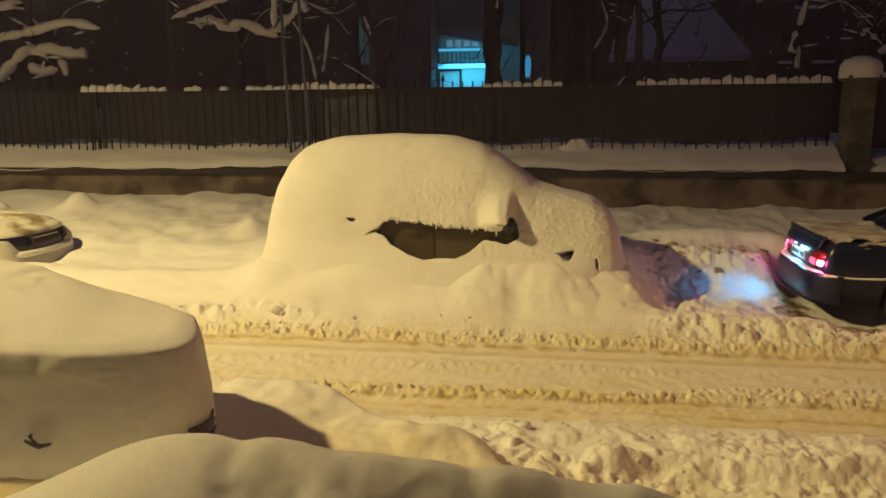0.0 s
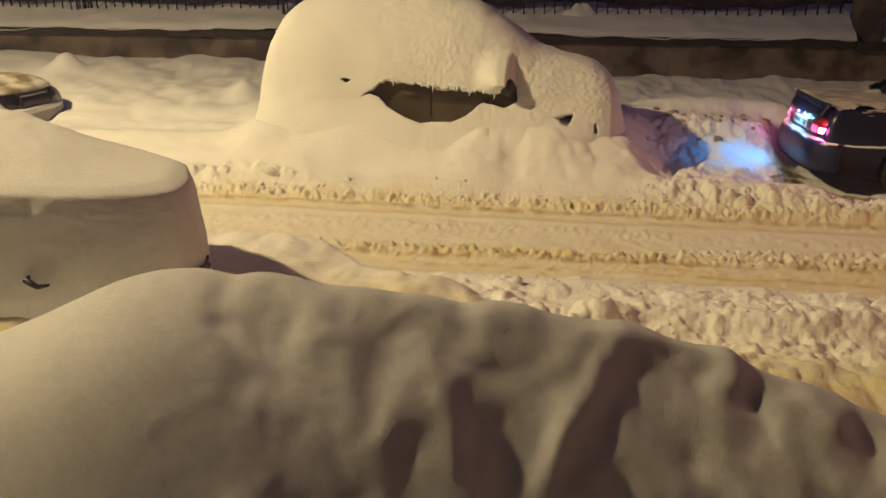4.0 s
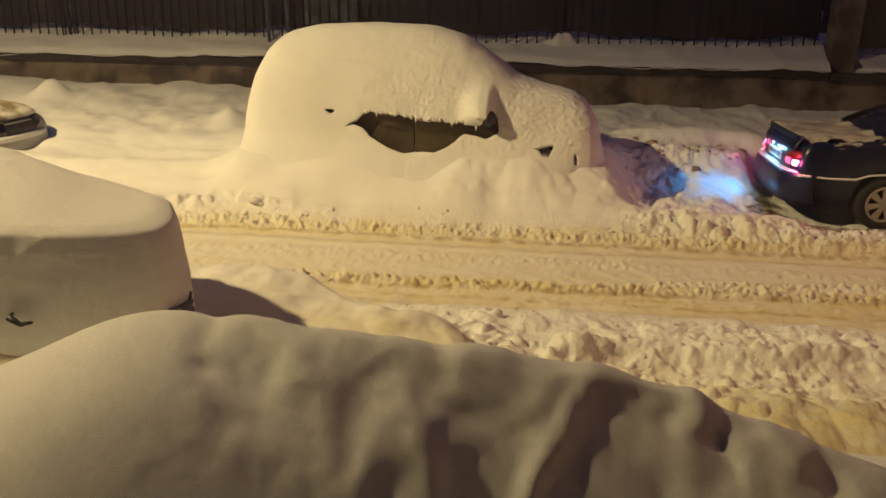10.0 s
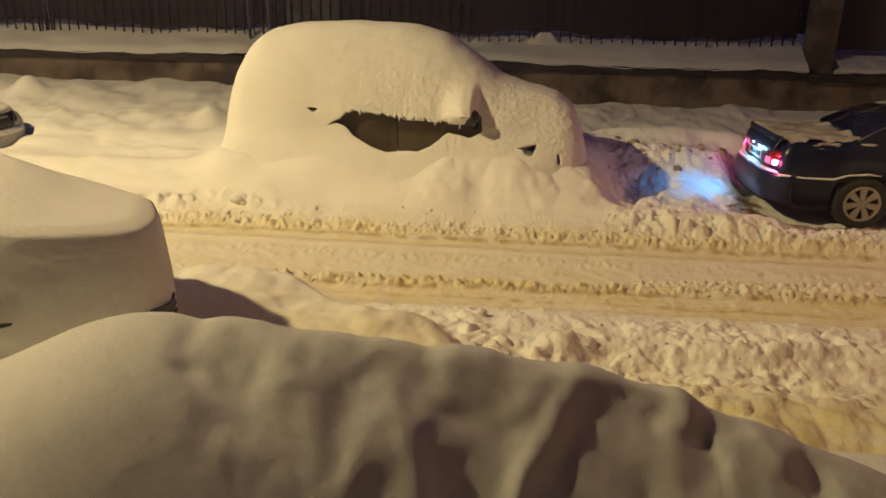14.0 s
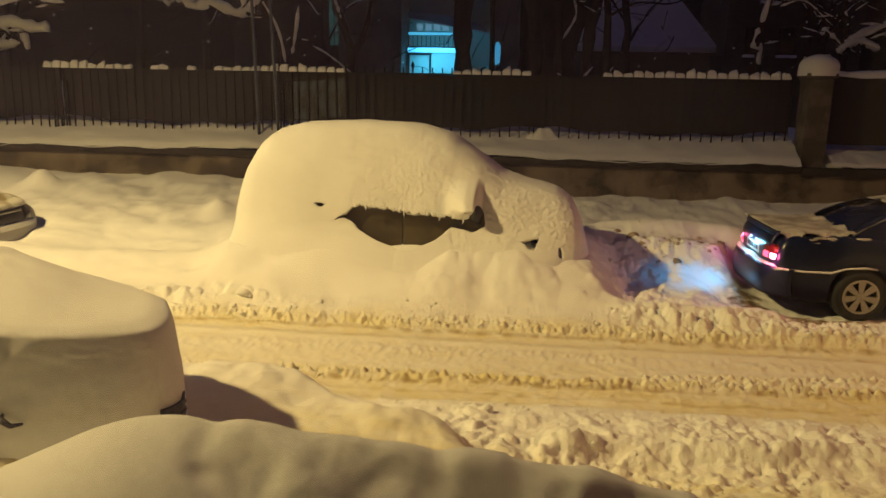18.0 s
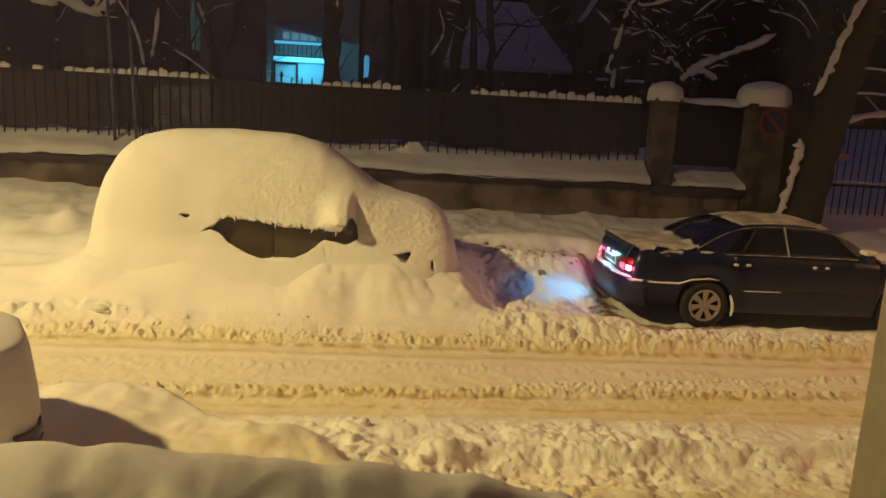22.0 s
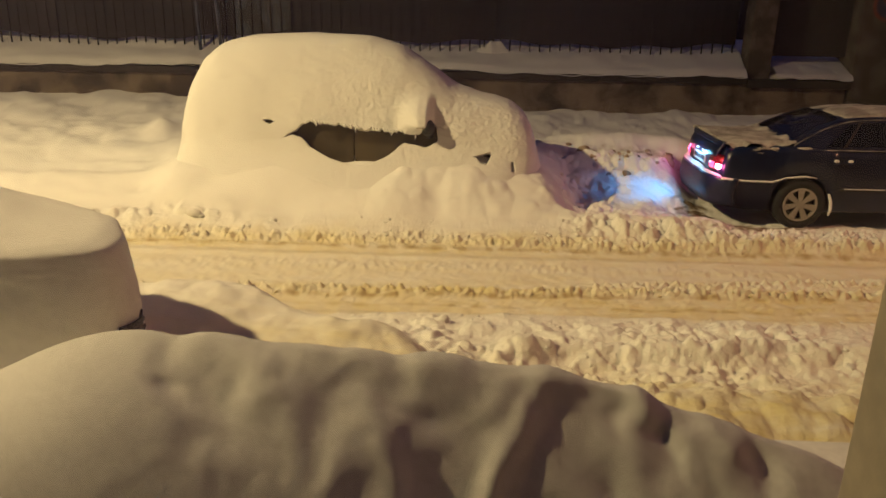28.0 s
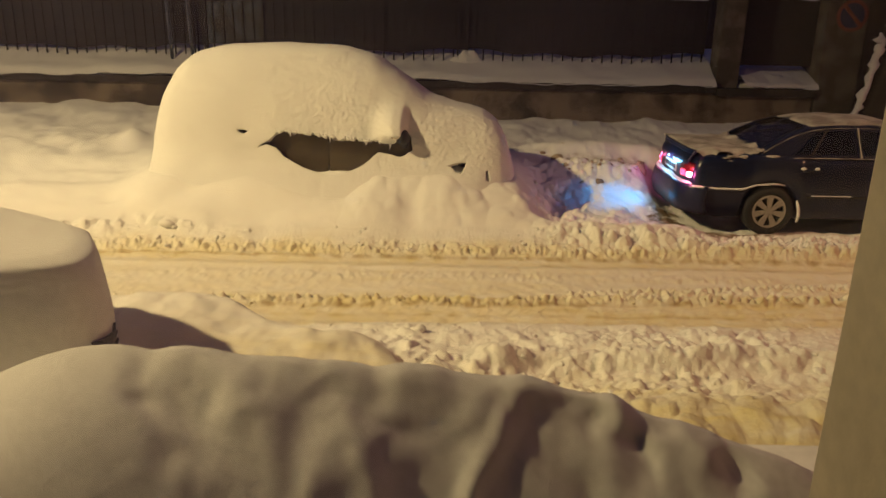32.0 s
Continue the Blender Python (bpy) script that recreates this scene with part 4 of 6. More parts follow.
put("windscreen", roof_patch("windscreen", [(3.36, -0.42), (3.36, 0.42), (2.80, 0.40), (2.80, -0.40)], 0.008), DARK_GLASS, saloon)


def disc(name, r0, r1, y0, y1, seg=40):
    """A ring of rectangular section about the y axis."""
    w = np.linspace(0, 2 * np.pi, seg, endpoint=False)
    prof = [(r0, y0), (r1, y0), (r1, y1), (r0, y1)]
    V = np.array([[(r * math.cos(a), y, r * math.sin(a)) for r, y in prof] for a in w])
    faces = [(i * 4 + k, i * 4 + (k + 1) % 4, ((i + 1) % seg) * 4 + (k + 1) % 4, ((i + 1) % seg) * 4 + k) for i in range(seg) for k in range(4)]
    return mesh_from(name, V.reshape(-1, 3), faces, False)


def tyre_mesh():
    w = np.linspace(0, 2 * np.pi, 48, endpoint=False)
    prof = [(0.20, -0.09), (0.25, -0.105), (0.295, -0.10), (0.315, -0.07), (0.318, 0.07), (0.295, 0.10), (0.20, 0.09)]
    n = len(prof)
    V = np.array([[(r * math.cos(a), y, r * math.sin(a)) for r, y in prof] for a in w])
    faces = [(i * n + k, i * n + (k + 1) % n, ((i + 1) % 48) * n + (k + 1) % n, ((i + 1) % 48) * n + k) for i in range(48) for k in range(n)]
    return mesh_from("tyre", V.reshape(-1, 3), faces)


TYRE, LIP, DISH, HUBCAP = tyre_mesh(), disc("rim_lip", 0.185, 0.213, -0.10, -0.06), disc("rim_dish", 0.0, 0.19, -0.02, 0.0), disc("hub_cap", 0.0, 0.05, -0.105, -0.06, 20)
SPOKE = prism("spoke", [(-0.022, 0.03), (0.022, 0.03), (0.044, 0.195), (-0.044, 0.195)], -0.098, -0.07, 0.006)
for wx in WHEELS:
    for side in (-1, 1):
        wheel = new("wheel")
        wheel.parent = saloon
        wheel.matrix_basis = pose(wx, side * 0.775, 0.315, 0, 0, 0 if side < 0 else 180)
        put("tyre", TYRE, RUBBER, wheel)
        put("rim", LIP, ALLOY, wheel)
        put("dish", DISH, BLACK, wheel)
        put("hub_cap", HUBCAP, ALLOY, wheel)
        for k in range(7):
            s = put("spoke", SPOKE, ALLOY, wheel)
            s.matrix_basis = pose(0, 0, 0, 0, 360 / 7 * k, 0)


def rear_part(name, y0, y1, z0, z1, x0, x1, bevel, material, parent, label=""):
    return put(name, box_mesh(name, x0, x1, y0, y1, z0, z1, bevel), material, parent, label)


def rear_patch(name, y0, y1, z0, z1, out, material, parent, label="", ny=24, swell=0.0, thick=0.02):
    """A panel bent round the car's tail, y0 to y1 across, standing out from the body."""
    Y, Z = np.meshgrid(np.linspace(y0, y1, ny), np.linspace(z0, z1, 9), indexing="ij")
    q = (Z - z0) / (z1 - z0)
    X = 0.30 * (np.abs(Y) / 0.87) ** 6 - out - swell * np.sin(np.pi * q) + 0.05 * np.clip((Z - 0.9) / 0.12, 0, 1)
    ob = put(name, mesh_from(name, np.stack([X, Y, Z], -1).reshape(-1, 3), grid_faces(ny, 9)), material, parent, label)
    m = ob.modifiers.new("depth", "SOLIDIFY")
    m.thickness, m.offset = thick, 0.0
    return ob


bumper = rear_patch("bumper", -0.868, 0.868, 0.27, 0.62, 0.09, BLUE_PAINT, saloon, "bumper with a ledge of snow", 60, 0.035, 0.05)
rear_patch("bumper_lip", -0.80, 0.80, 0.30, 0.325, 0.105, CHROME, bumper, "", 50, 0.0, 0.01)
rear_patch("boot_lid", -0.60, 0.60, 0.60, 1.00, 0.012, BLUE_PAINT, saloon, "", 40, 0.02, 0.03)
rear_patch("boot_lip", -0.64, 0.64, 0.985, 1.04, 0.035, BLUE_PAINT, saloon, "", 40, 0.0, 0.04)
rear_patch("plate_recess", -0.36, 0.36, 0.66, 0.86, 0.034, BLACK, saloon, "", 20, 0.0, 0.006)
plate = rear_patch("number_plate", -0.26, 0.26, 0.69, 0.805, 0.046, PLATE, saloon, "brightly lit white plate", 16, 0.0, 0.006)
for a, b in ((-0.21, -0.14), (-0.12, -0.07), (-0.03, 0.03), (0.05, 0.12), (0.14, 0.21)):
    rear_patch("bar", a, b, 0.72, 0.78, 0.052, PLATE_BAR, plate, "", 4, 0.0, 0.003)
for side in (-1, 1):
    a, b = sorted((side * 0.805, side * 0.42))
    back = rear_patch("tail_lamp", a, b, 0.68, 0.88, 0.03, RED_LENS, saloon, "red tail lamp wrapped round the corner", 24, 0.012, 0.02)
    a, b = sorted((side * 0.79, side * 0.62))
    rear_patch("lit_lamp", a, b, 0.70, 0.765, 0.052, PINK_GLOW, back, "glowing red-pink lamp", 12, 0.01, 0.008)
    a, b = sorted((side * 0.58, side * 0.47))
    rear_patch("lit_lamp", a, b, 0.70, 0.775, 0.052, RED_GLOW, back, "glowing red lamp", 8, 0.01, 0.008)
    a, b = sorted((side * 0.80, side * 0.66))
    rear_patch("indicator", a, b, 0.80, 0.86, 0.050, AMBER, back, "amber lens", 12, 0.008, 0.006)
put("side_strip", box_mesh("side_strip", 1.45, 3.3, -0.885, -0.868, 0.50, 0.525, 0.004), BLACK, saloon)
put("strip_snow", box_mesh("strip_snow", 1.50, 2.0, -0.889, -0.868, 0.524, 0.534, 0.003), SNOW, saloon)
for hx in (1.35, 2.42):
    put("door_handle", box_mesh("door_handle", hx, hx + 0.17, -0.895, -0.862, 0.83, 0.86, 0.008), BLUE_PAINT, saloon)
    for dx in (0.0, 0.17):
        bm = bmesh.new()
        bmesh.ops.create_icosphere(bm, subdivisions=2, radius=0.03, matrix=Matrix.Translation((hx + dx, -0.88, 0.875)) @ Matrix.Diagonal((1.2, 0.5, 0.7, 1)))
        put("handle_snow", mesh_of("handle_snow", bm, True), SNOW, saloon)


def thin_snow(name, X, Y, Z, seed, thick=0.03):
    u, v = np.meshgrid(np.linspace(0, 1, X.shape[0]), np.linspace(0, 1, X.shape[1]), indexing="ij")
    rim = np.minimum(np.minimum(u, 1 - u), np.minimum(v, 1 - v)) + 0.10 * fbm(X * 6, Y * 6, 3, seed + 1)
    lift = thick * (0.6 + 0.8 * fbm(X * 5, Y * 5, 3, seed)) * step(0.0, 0.12, rim) - 0.05 * step(0.05, -0.02, rim)
    return mesh_from(name, np.stack([X, Y, Z + lift], -1).reshape(-1, 3), grid_faces(*X.shape))


X, F = np.meshgrid(np.linspace(1.46, 2.80, 40), np.linspace(-0.52, 0.52, 36), indexing="ij")
Q = roof_point(X, F)
put("roof_snow", thin_snow("roof_snow", Q[..., 0], Q[..., 1], Q[..., 2], 3, 0.04), THIN_SNOW, saloon, "thin layer of snow on the roof")
X, Yb = np.meshgrid(np.linspace(0.03, 0.92, 34), np.linspace(-0.74, 0.80, 44), indexing="ij")
zb = np.interp(X, [0.0, 0.12, 0.5, 0.8, 0.92], [1.035, 1.03, 1.035, 1.045, 1.10])
put("boot_snow", thin_snow("boot_snow", X, Yb, zb, 8, 0.03), THIN_SNOW, saloon, "patchy snow on the boot lid")
X, Yb = np.meshgrid(np.linspace(-0.12, 0.0, 8), np.linspace(-0.85, 0.85, 70), indexing="ij")
put("bumper_snow", thin_snow("bumper_snow", X + 0.28 * (np.abs(Yb) / 0.87) ** 6, Yb, 0.60 + 0.03 * np.sin((X + 0.12) / 0.12 * np.pi), 9, 0.035), SNOW, saloon, "ridge of snow on the bumper")
# snow caught along the rear wing crease, the arches and the pillars
put("wing_snow", tube_mesh("wing_snow", [(0.0, -0.83, 0.62), (0.3, -0.872, 0.60), (0.62, -0.885, 0.60), (0.78, -0.885, 0.655), (1.0, -0.885, 0.675), (1.15, -0.88, 0.66)], [0.016, 0.012, 0.016, 0.011, 0.014, 0.005], 8), SNOW, saloon)
put("arch_snow", tube_mesh("arch_snow", [(1.33, -0.865, 0.46), (1.37, -0.865, 0.36), (1.385, -0.86, 0.26), (1.37, -0.86, 0.18)], [0.012, 0.02, 0.02, 0.014], 8), SNOW, saloon)
for f in (-0.54, 0.54):
    xs_ = np.linspace(0.86, 3.3, 30)
    pts = roof_point(xs_, np.full(30, f), 0.006)
    put("gutter_snow", tube_mesh("gutter_snow", [tuple(p) for p in pts], [0.004 + 0.002 * math.sin(k * 1.7) for k in range(30)], 6), THIN_SNOW, saloon)
pts = roof_point(np.linspace(1.0, 3.2, 26), np.full(26, -0.985), 0.012)
put("sill_snow", tube_mesh("sill_snow", [tuple(p) for p in pts], [0.005 + 0.003 * math.sin(k * 2.3) for k in range(26)], 6), THIN_SNOW, saloon)
put("pillar_snow", tube_mesh("pillar_snow", [tuple(p) for p in roof_point(np.linspace(2.09, 2.075, 5), np.linspace(-0.97, -0.55, 5), 0.012)], [0.014, 0.007, 0.006, 0.008, 0.014], 6), THIN_SNOW, saloon)
X, Yb = np.meshgrid(np.linspace(3.38, 4.4, 30), np.linspace(-0.80, 0.80, 34), indexing="ij")
put("bonnet_snow", thin_snow("bonnet_snow", X, Yb, np.interp(X, *DECK) + 0.02 - 0.25 * np.clip(np.abs(Yb) - 0.6, 0, 1) ** 2 * 4, 12, 0.10), SNOW, saloon, "lumpy snow on the bonnet")
put("wing_mirror", box_mesh("wing_mirror", 3.0, 3.14, -1.02, -0.86, 0.98, 1.09, 0.03), BLUE_PAINT, saloon)
put("mirror_snow", box_mesh("mirror_snow", 2.99, 3.15, -1.03, -0.86, 1.085, 1.15, 0.03), SNOW, saloon)
# dirty snow smeared over the rear quarter, blown against the bumper's foot and the wheel
srs = np.random.RandomState(44)
for k in range(26):
    a = srs.uniform(0.35, 1.25)
    w = srs.uniform(0.02, 0.07)
    bm = bmesh.new()
    bmesh.ops.create_icosphere(bm, subdivisions=2, radius=1, matrix=Matrix.Translation((a, -0.80 + 0.05 * srs.rand(), 0.985 + srs.uniform(-0.05, 0.02))) @ Matrix.Diagonal((w * 1.6, 0.035, w * 0.35, 1)))
    for v in bm.verts:
        v.co += Vector((srs.normal(0, 0.004), 0, srs.normal(0, 0.004)))
    put("quarter_snow", mesh_of("quarter_snow", bm, True), THIN_SNOW, saloon)
# plate lamps, the blue-white light that spills on the snow behind
for y in (-0.12, 0.12):
    bulb = rear_part("plate_lamp", y - 0.03, y + 0.03, 0.835, 0.85, -0.05, -0.015, 0.004, mat("plate_lamp_glow", (0.6, 0.8, 1.0), 0.3, emit=(0.25, 0.72, 1.0), power=14), saloon, "cold blue-white plate lamp")
spill = bpy.data.lights.new("plate_lamp_light", "SPOT")
spill.energy, spill.color, spill.shadow_soft_size, spill.spot_size, spill.spot_blend = 45, (0.0, 0.46, 1.0), 0.02, radians(60), 1.0
new("plate_lamp_light", spill).matrix_world = look((SX0 - 0.06, SYC, 0.79), (SX0 - 0.62, SYC + 0.16, 0.25))
point_lamp("plate_lamp_light", (SX0 - 0.13, SYC, 0.80), 5, (0.20, 0.72, 1.0), 0.02)
point_lamp("tail_lamp_light", (SX0 - 0.08, SYC - 0.74, 0.75), 4.5, (1.0, 0.12, 0.30), 0.04)
point_lamp("tail_lamp_light", (SX0 - 0.08, SYC + 0.74, 0.75), 2.2, (1.0, 0.12, 0.30), 0.04)

# ---- pale car with its nose out of the snow, farther along the far kerb ----
PATCHY = mat("thawing_snow_on_paint", (0.74, 0.72, 0.64), 0.7, second=(0.30, 0.25, 0.13), scale=2.4, bump=0.3, bump_scale=50, mask=(0.40, 0.52))
pale = thing("pale_parked_car", (-11.97, 10.0, 0.02), "white car with patchy snow on its bonnet, nose uncovered", "car")
put("body", body.data.copy(), None, pale)
pale.children[-1].data.materials.clear()
pale.children[-1].data.materials.append(WHITE_PAINT)
put("greenhouse", roof_grid("greenhouse", 0.78, 3.42, -1, 1, 60, 41), WHITE_PAINT, pale)
X, Yb = np.meshgrid(np.linspace(3.3, 4.30, 40), np.linspace(-0.74, 0.74, 40), indexing="ij")
X = X - 0.25 * (np.abs(Yb) / 0.82) ** 3.5 * step(3.6, 4.3, X)
put("bonnet_snow", thin_snow("bonnet_snow", X, Yb, np.interp(X, [3.3, 3.7, 4.05, 4.3], [1.04, 1.01, 0.96, 0.86]) - 0.12 * (np.abs(Yb) / 0.75) ** 4 + 0.02 * fbm(X * 4, Yb * 4, 3, 19), 22, 0.02), PATCHY, pale, "melting snow on the bonnet")
X, F = np.meshgrid(np.linspace(1.2, 3.3, 40), np.linspace(-0.55, 0.55, 36), indexing="ij")
Q = roof_point(X, F)
put("roof_snow", thin_snow("roof_snow", Q[..., 0], Q[..., 1], Q[..., 2], 23, 0.2), SNOW, pale)


def nose_patch(name, y0, y1, z0, z1, out, material, label="", back=0.0, swell=0.0, thick=0.03):
    """A panel bent round the car's nose."""
    Y, Z = np.meshgrid(np.linspace(y0, y1, 40), np.linspace(z0, z1, 9), indexing="ij")
    q = (Z - z0) / (z1 - z0)
    X = 4.46 - 0.34 * (np.abs(Y) / 0.82) ** 3.5 + out + swell * np.sin(np.pi * q) - back * q ** 2
    ob = put(name, mesh_from(name, np.stack([X, Y, Z], -1).reshape(-1, 3), grid_faces(40, 9)), material, pale, label)
    m = ob.modifiers.new("depth", "SOLIDIFY")
    m.thickness, m.offset = thick, 0.0


nose_patch("bumper", -0.83, 0.83, 0.15, 0.52, 0.05, WHITE_PAINT, "", 0.02, 0.04, 0.06)
nose_patch("bumper_snow", -0.80, 0.80, 0.51, 0.56, 0.06, SNOW, "", 0.03, 0.02, 0.05)
nose_patch("grille", -0.30, 0.30, 0.57, 0.77, 0.01, BLACK, "", 0.06, 0.02)
for z in (0.62, 0.68, 0.73):
    nose_patch("grille_bar", -0.29, 0.29, z, z + 0.012, 0.0, WHITE_PAINT, "", 0.0, 0.0, 0.012)
nose_patch("headlamp", -0.84, -0.33, 0.56, 0.79, 0.02, DARK_GLASS, "dark unlit headlamp", 0.10, 0.02)
nose_patch("headlamp", 0.33, 0.84, 0.56, 0.79, 0.02, DARK_GLASS, "dark unlit headlamp", 0.10, 0.02)
nose_patch("bonnet_edge", -0.82, 0.82, 0.78, 0.88, -0.08, PATCHY, "", 0.22, 0.02, 0.05)
for side in (-1, 1):
    wheel = new("wheel")
    wheel.parent = pale
    wheel.matrix_basis = pose(WHEELS[1], side * 0.775, 0.315, 0, 0, 0 if side < 0 else 180)
    put("tyre", TYRE, RUBBER, wheel)
    put("rim", LIP, ALLOY, wheel)
    put("dish", DISH, BLACK, wheel)

# ---- retaining wall, cap, fence ----
WALL_Y = 14.9
wall = put("wall_street", box_mesh("wall_street", -60, 7.3, WALL_Y, WALL_Y + 0.35, -0.2, 1.22), CONCRETE, kind="structure", label="stained concrete retaining wall", category="wall")
put("wall_cap", box_mesh("wall_cap", -60, 5.36, WALL_Y - 0.07, WALL_Y + 0.40, 1.22, 1.36, 0.012), CONCRETE_DARK, wall)
put("wall_cap", box_mesh("wall_cap", 5.37, 7.34, WALL_Y - 0.11, WALL_Y + 0.40, 1.17, 1.32, 0.012), CONCRETE_DARK, wall)


def snow_bed(name, x0, x1, y0, y1, za, zb, nx, ny, seed, front=0.06):
    X, Y = np.meshgrid(np.linspace(x0, x1, nx), np.linspace(y0, y1, ny), indexing="ij")
    t = (Y - y0) / (y1 - y0)
    Z = za + (zb - za) * t + 0.09 * fbm(X * 0.8, Y * 1.5, 3, seed) + 0.03 * fbm(X * 4, Y * 4, 2, seed + 3)
    Z = Z - front * (1 - step(0, 0.10, t))
    return mesh_from(name, np.stack([X, Y, Z], -1).reshape(-1, 3), grid_faces(nx, ny))


put("wall_snow", snow_bed("wall_snow", -26, 5.36, WALL_Y - 0.09, 16.3, 1.42, 2.12, 420, 30, 201), SNOW, label="snow lying deep along the wall's top", category="snow")
put("wall_snow", snow_bed("wall_snow", 5.9, 7.36, WALL_Y - 0.13, 15.6, 1.42, 1.72, 60, 20, 205), SNOW, label="rounded snow on the wall between the pillars", category="snow")

fence = thing("iron_fence", (0, 15.5, 1.4), "black iron railing lined with dark sheeting, snow on top", "fence")
PICKET = box_mesh("picket", -0.014, 0.014, -0.011, 0.011, 0.0, 1.70)
frs = np.random.RandomState(9)
PX = [-15.9 + 0.203 * k for k in range(105)]
for x in PX:
    p = put("picket", PICKET, IRON, fence)
    p.matrix_basis = pose(x, 0, 0, 0, frs.uniform(-0.6, 0.6), 0)
for z in (0.24, 1.55):
    put("rail", box_mesh("rail", -16, 5.3, -0.02, 0.02, z, z + 0.04, 0.004), IRON, fence)
for x in (-10.1, -4.9, 0.40):
    put("post", box_mesh("post", x - 0.03, x + 0.03, -0.03, 0.03, -0.1, 1.72, 0.006), IRON, fence)
    put("post", box_mesh("post", x - 0.19, x - 0.16, -0.02, 0.02, -0.1, 1.3, 0.004), IRON, fence)
    put("post", box_mesh("post", x + 0.14, x + 0.17, -0.02, 0.02, -0.1, 1.3, 0.004), IRON, fence)
put("finial", tube_mesh("finial", [(-2.308, 0, 1.62), (-2.308, 0, 1.70), (-2.308, 0, 1.73), (-2.308, 0, 1.77), (-2.308, 0, 1.84)], [0.02, 0.02, 0.045, 0.03, 0.002], 10), IRON, fence)
# sheets tied behind the pickets, their hems sagging in bays
for x0, x1 in ((-16, -10.1), (-10.1, -4.9), (-4.9, 0.40), (0.40, 5.3)):
    X, T = np.meshgrid(np.linspace(x0 + 0.02, x1 - 0.02, 60), np.linspace(0, 1, 14), indexing="ij")
    q = (X - x0) / (x1 - x0)
    low = 0.55 - 0.10 * np.sin(np.pi * q) + 0.03 * np.sin(q * 23)
    Z = low + (1.55 - low) * T
    Y = 0.06 + 0.02 * np.sin(X * 5.3) * (1 - T) + 0.012 * np.sin(X * 31 + 2 * np.sin(X * 3)) + 0.02 * fbm(X * 2, Z * 2, 3, 231)
    put("sheet", mesh_from("sheet", np.stack([X, Y, Z], -1).reshape(-1, 3), grid_faces(60, 14)), TARP, fence)


def heap(name, cx, cy, z, rx, ry, h, seed, n=14, sharp=0.6, lumps=0.35):
    """A rounded cushion of snow."""
    w, r = np.meshgrid(np.linspace(0, 2 * np.pi, 2 * n + 1), np.linspace(0, 1, n), indexing="ij")
    edge = 1 + 0.7 * lumps * (vnoise(np.cos(w) * 1.5 + 5, np.sin(w) * 1.5 + 5, seed) - 0.5)
    e = np.sin(r * np.pi / 2)
    X, Y = cx + rx * e * edge * np.cos(w), cy + ry * e * edge * np.sin(w)
    Z = z + h * np.cos(r * np.pi / 2) ** sharp * (1 + lumps * fbm(X * 5, Y * 5, 2, seed))
    return mesh_from(name, np.stack([X, Y, Z], -1).reshape(-1, 3), grid_faces(2 * n + 1, n))


hs = np.random.RandomState(12)


def wedge(name, x, w, d, h, tilt):
    """A block of snow held between two pickets: upright flanks, an uneven rounded top."""
    X, Y = np.meshgrid(np.linspace(-w, w, 9), np.linspace(-d, d, 7), indexing="ij")
    top = h * (1 + 0.5 * fbm((X + x) * 7, Y * 7, 2, 31)) * (1 + tilt * X / w) * np.clip(1 - (np.abs(Y) / d) ** 4 * 0.7, 0, 1) * np.clip(1 - (np.abs(X) / w) ** 8 * 0.25, 0, 1)
    P = np.stack([X, Y, top], -1)
    ring = np.concatenate([P[:, :1], P, P[:, -1:]], 1)
    ring[:, 0, 2] = ring[:, -1, 2] = 0.0
    ring = np.concatenate([ring[:1], ring, ring[-1:]], 0)
    ring[0, :, 2] = ring[-1, :, 2] = 0.0
    ring[..., 0] += x
    ring[..., 2] += 1.575
    return mesh_from(name, ring.reshape(-1, 3), grid_faces(11, 9))


for k, x in enumerate(PX[:-1]):
    run = float(vnoise(np.array(x * 0.75), np.array(3.3), 5))
    if run > 0.35 + 0.18 * hs.rand() + (0.10 if x > 0.4 else 0.0):
        hgt = (0.05 + 0.20 * (run - 0.25) * hs.uniform(0.5, 1.3)) * (1.0 if x < 0.4 else 0.8)
        put("rail_snow", wedge("rail_snow", x + 0.10, hs.uniform(0.082, 0.09), hs.uniform(0.05, 0.08), hgt, hs.uniform(-0.25, 0.25)), SNOW, fence)
X, T = np.meshgrid(np.linspace(-4.86, -3.70, 24), np.linspace(0, 1, 12), indexing="ij")
put("sheet", mesh_from("sheet", np.stack([X, 0.02 + 0.008 * np.sin(X * 9 + 2 * T), 0.62 + 0.80 * T + 0.05 * np.sin(X * 3)], -1).reshape(-1, 3), grid_faces(24, 12)), mat("blue_grey_sheet", (0.045, 0.065, 0.085), 0.5, second=(0.010, 0.011, 0.013), scale=2.6, mask=(0.42, 0.62)), fence, "blue-grey sheet over part of one bay")
POLE_PAINT = mat("pale_pole_paint", (0.07, 0.09, 0.13), 0.5, vary=0.3, scale=3)
for (xa, za), (xb, zb) in (((-5.56, 1.7), (-5.67, 5.6)), ((-5.13, 1.6), (-5.30, 5.6))):
    pole = thing("sign_pole", (xa, 15.32, za), "slim pale metal pole standing at the fence", "pole", "poles at the fence")
    put("tube", tube_mesh("tube", [(0, 0, -0.2), ((xb - xa) * 0.5, 0, (zb - za) * 0.5), (xb - xa, 0, zb - za)], [0.034, 0.032, 0.03], 10), POLE_PAINT, pole)
put("foot_snow", heap("foot_snow", 0.36, -0.02, 0.26, 0.40, 0.10, 0.24, 77, 16, 1.5, 0.8), SNOW, fence, "snow drifted against the post")

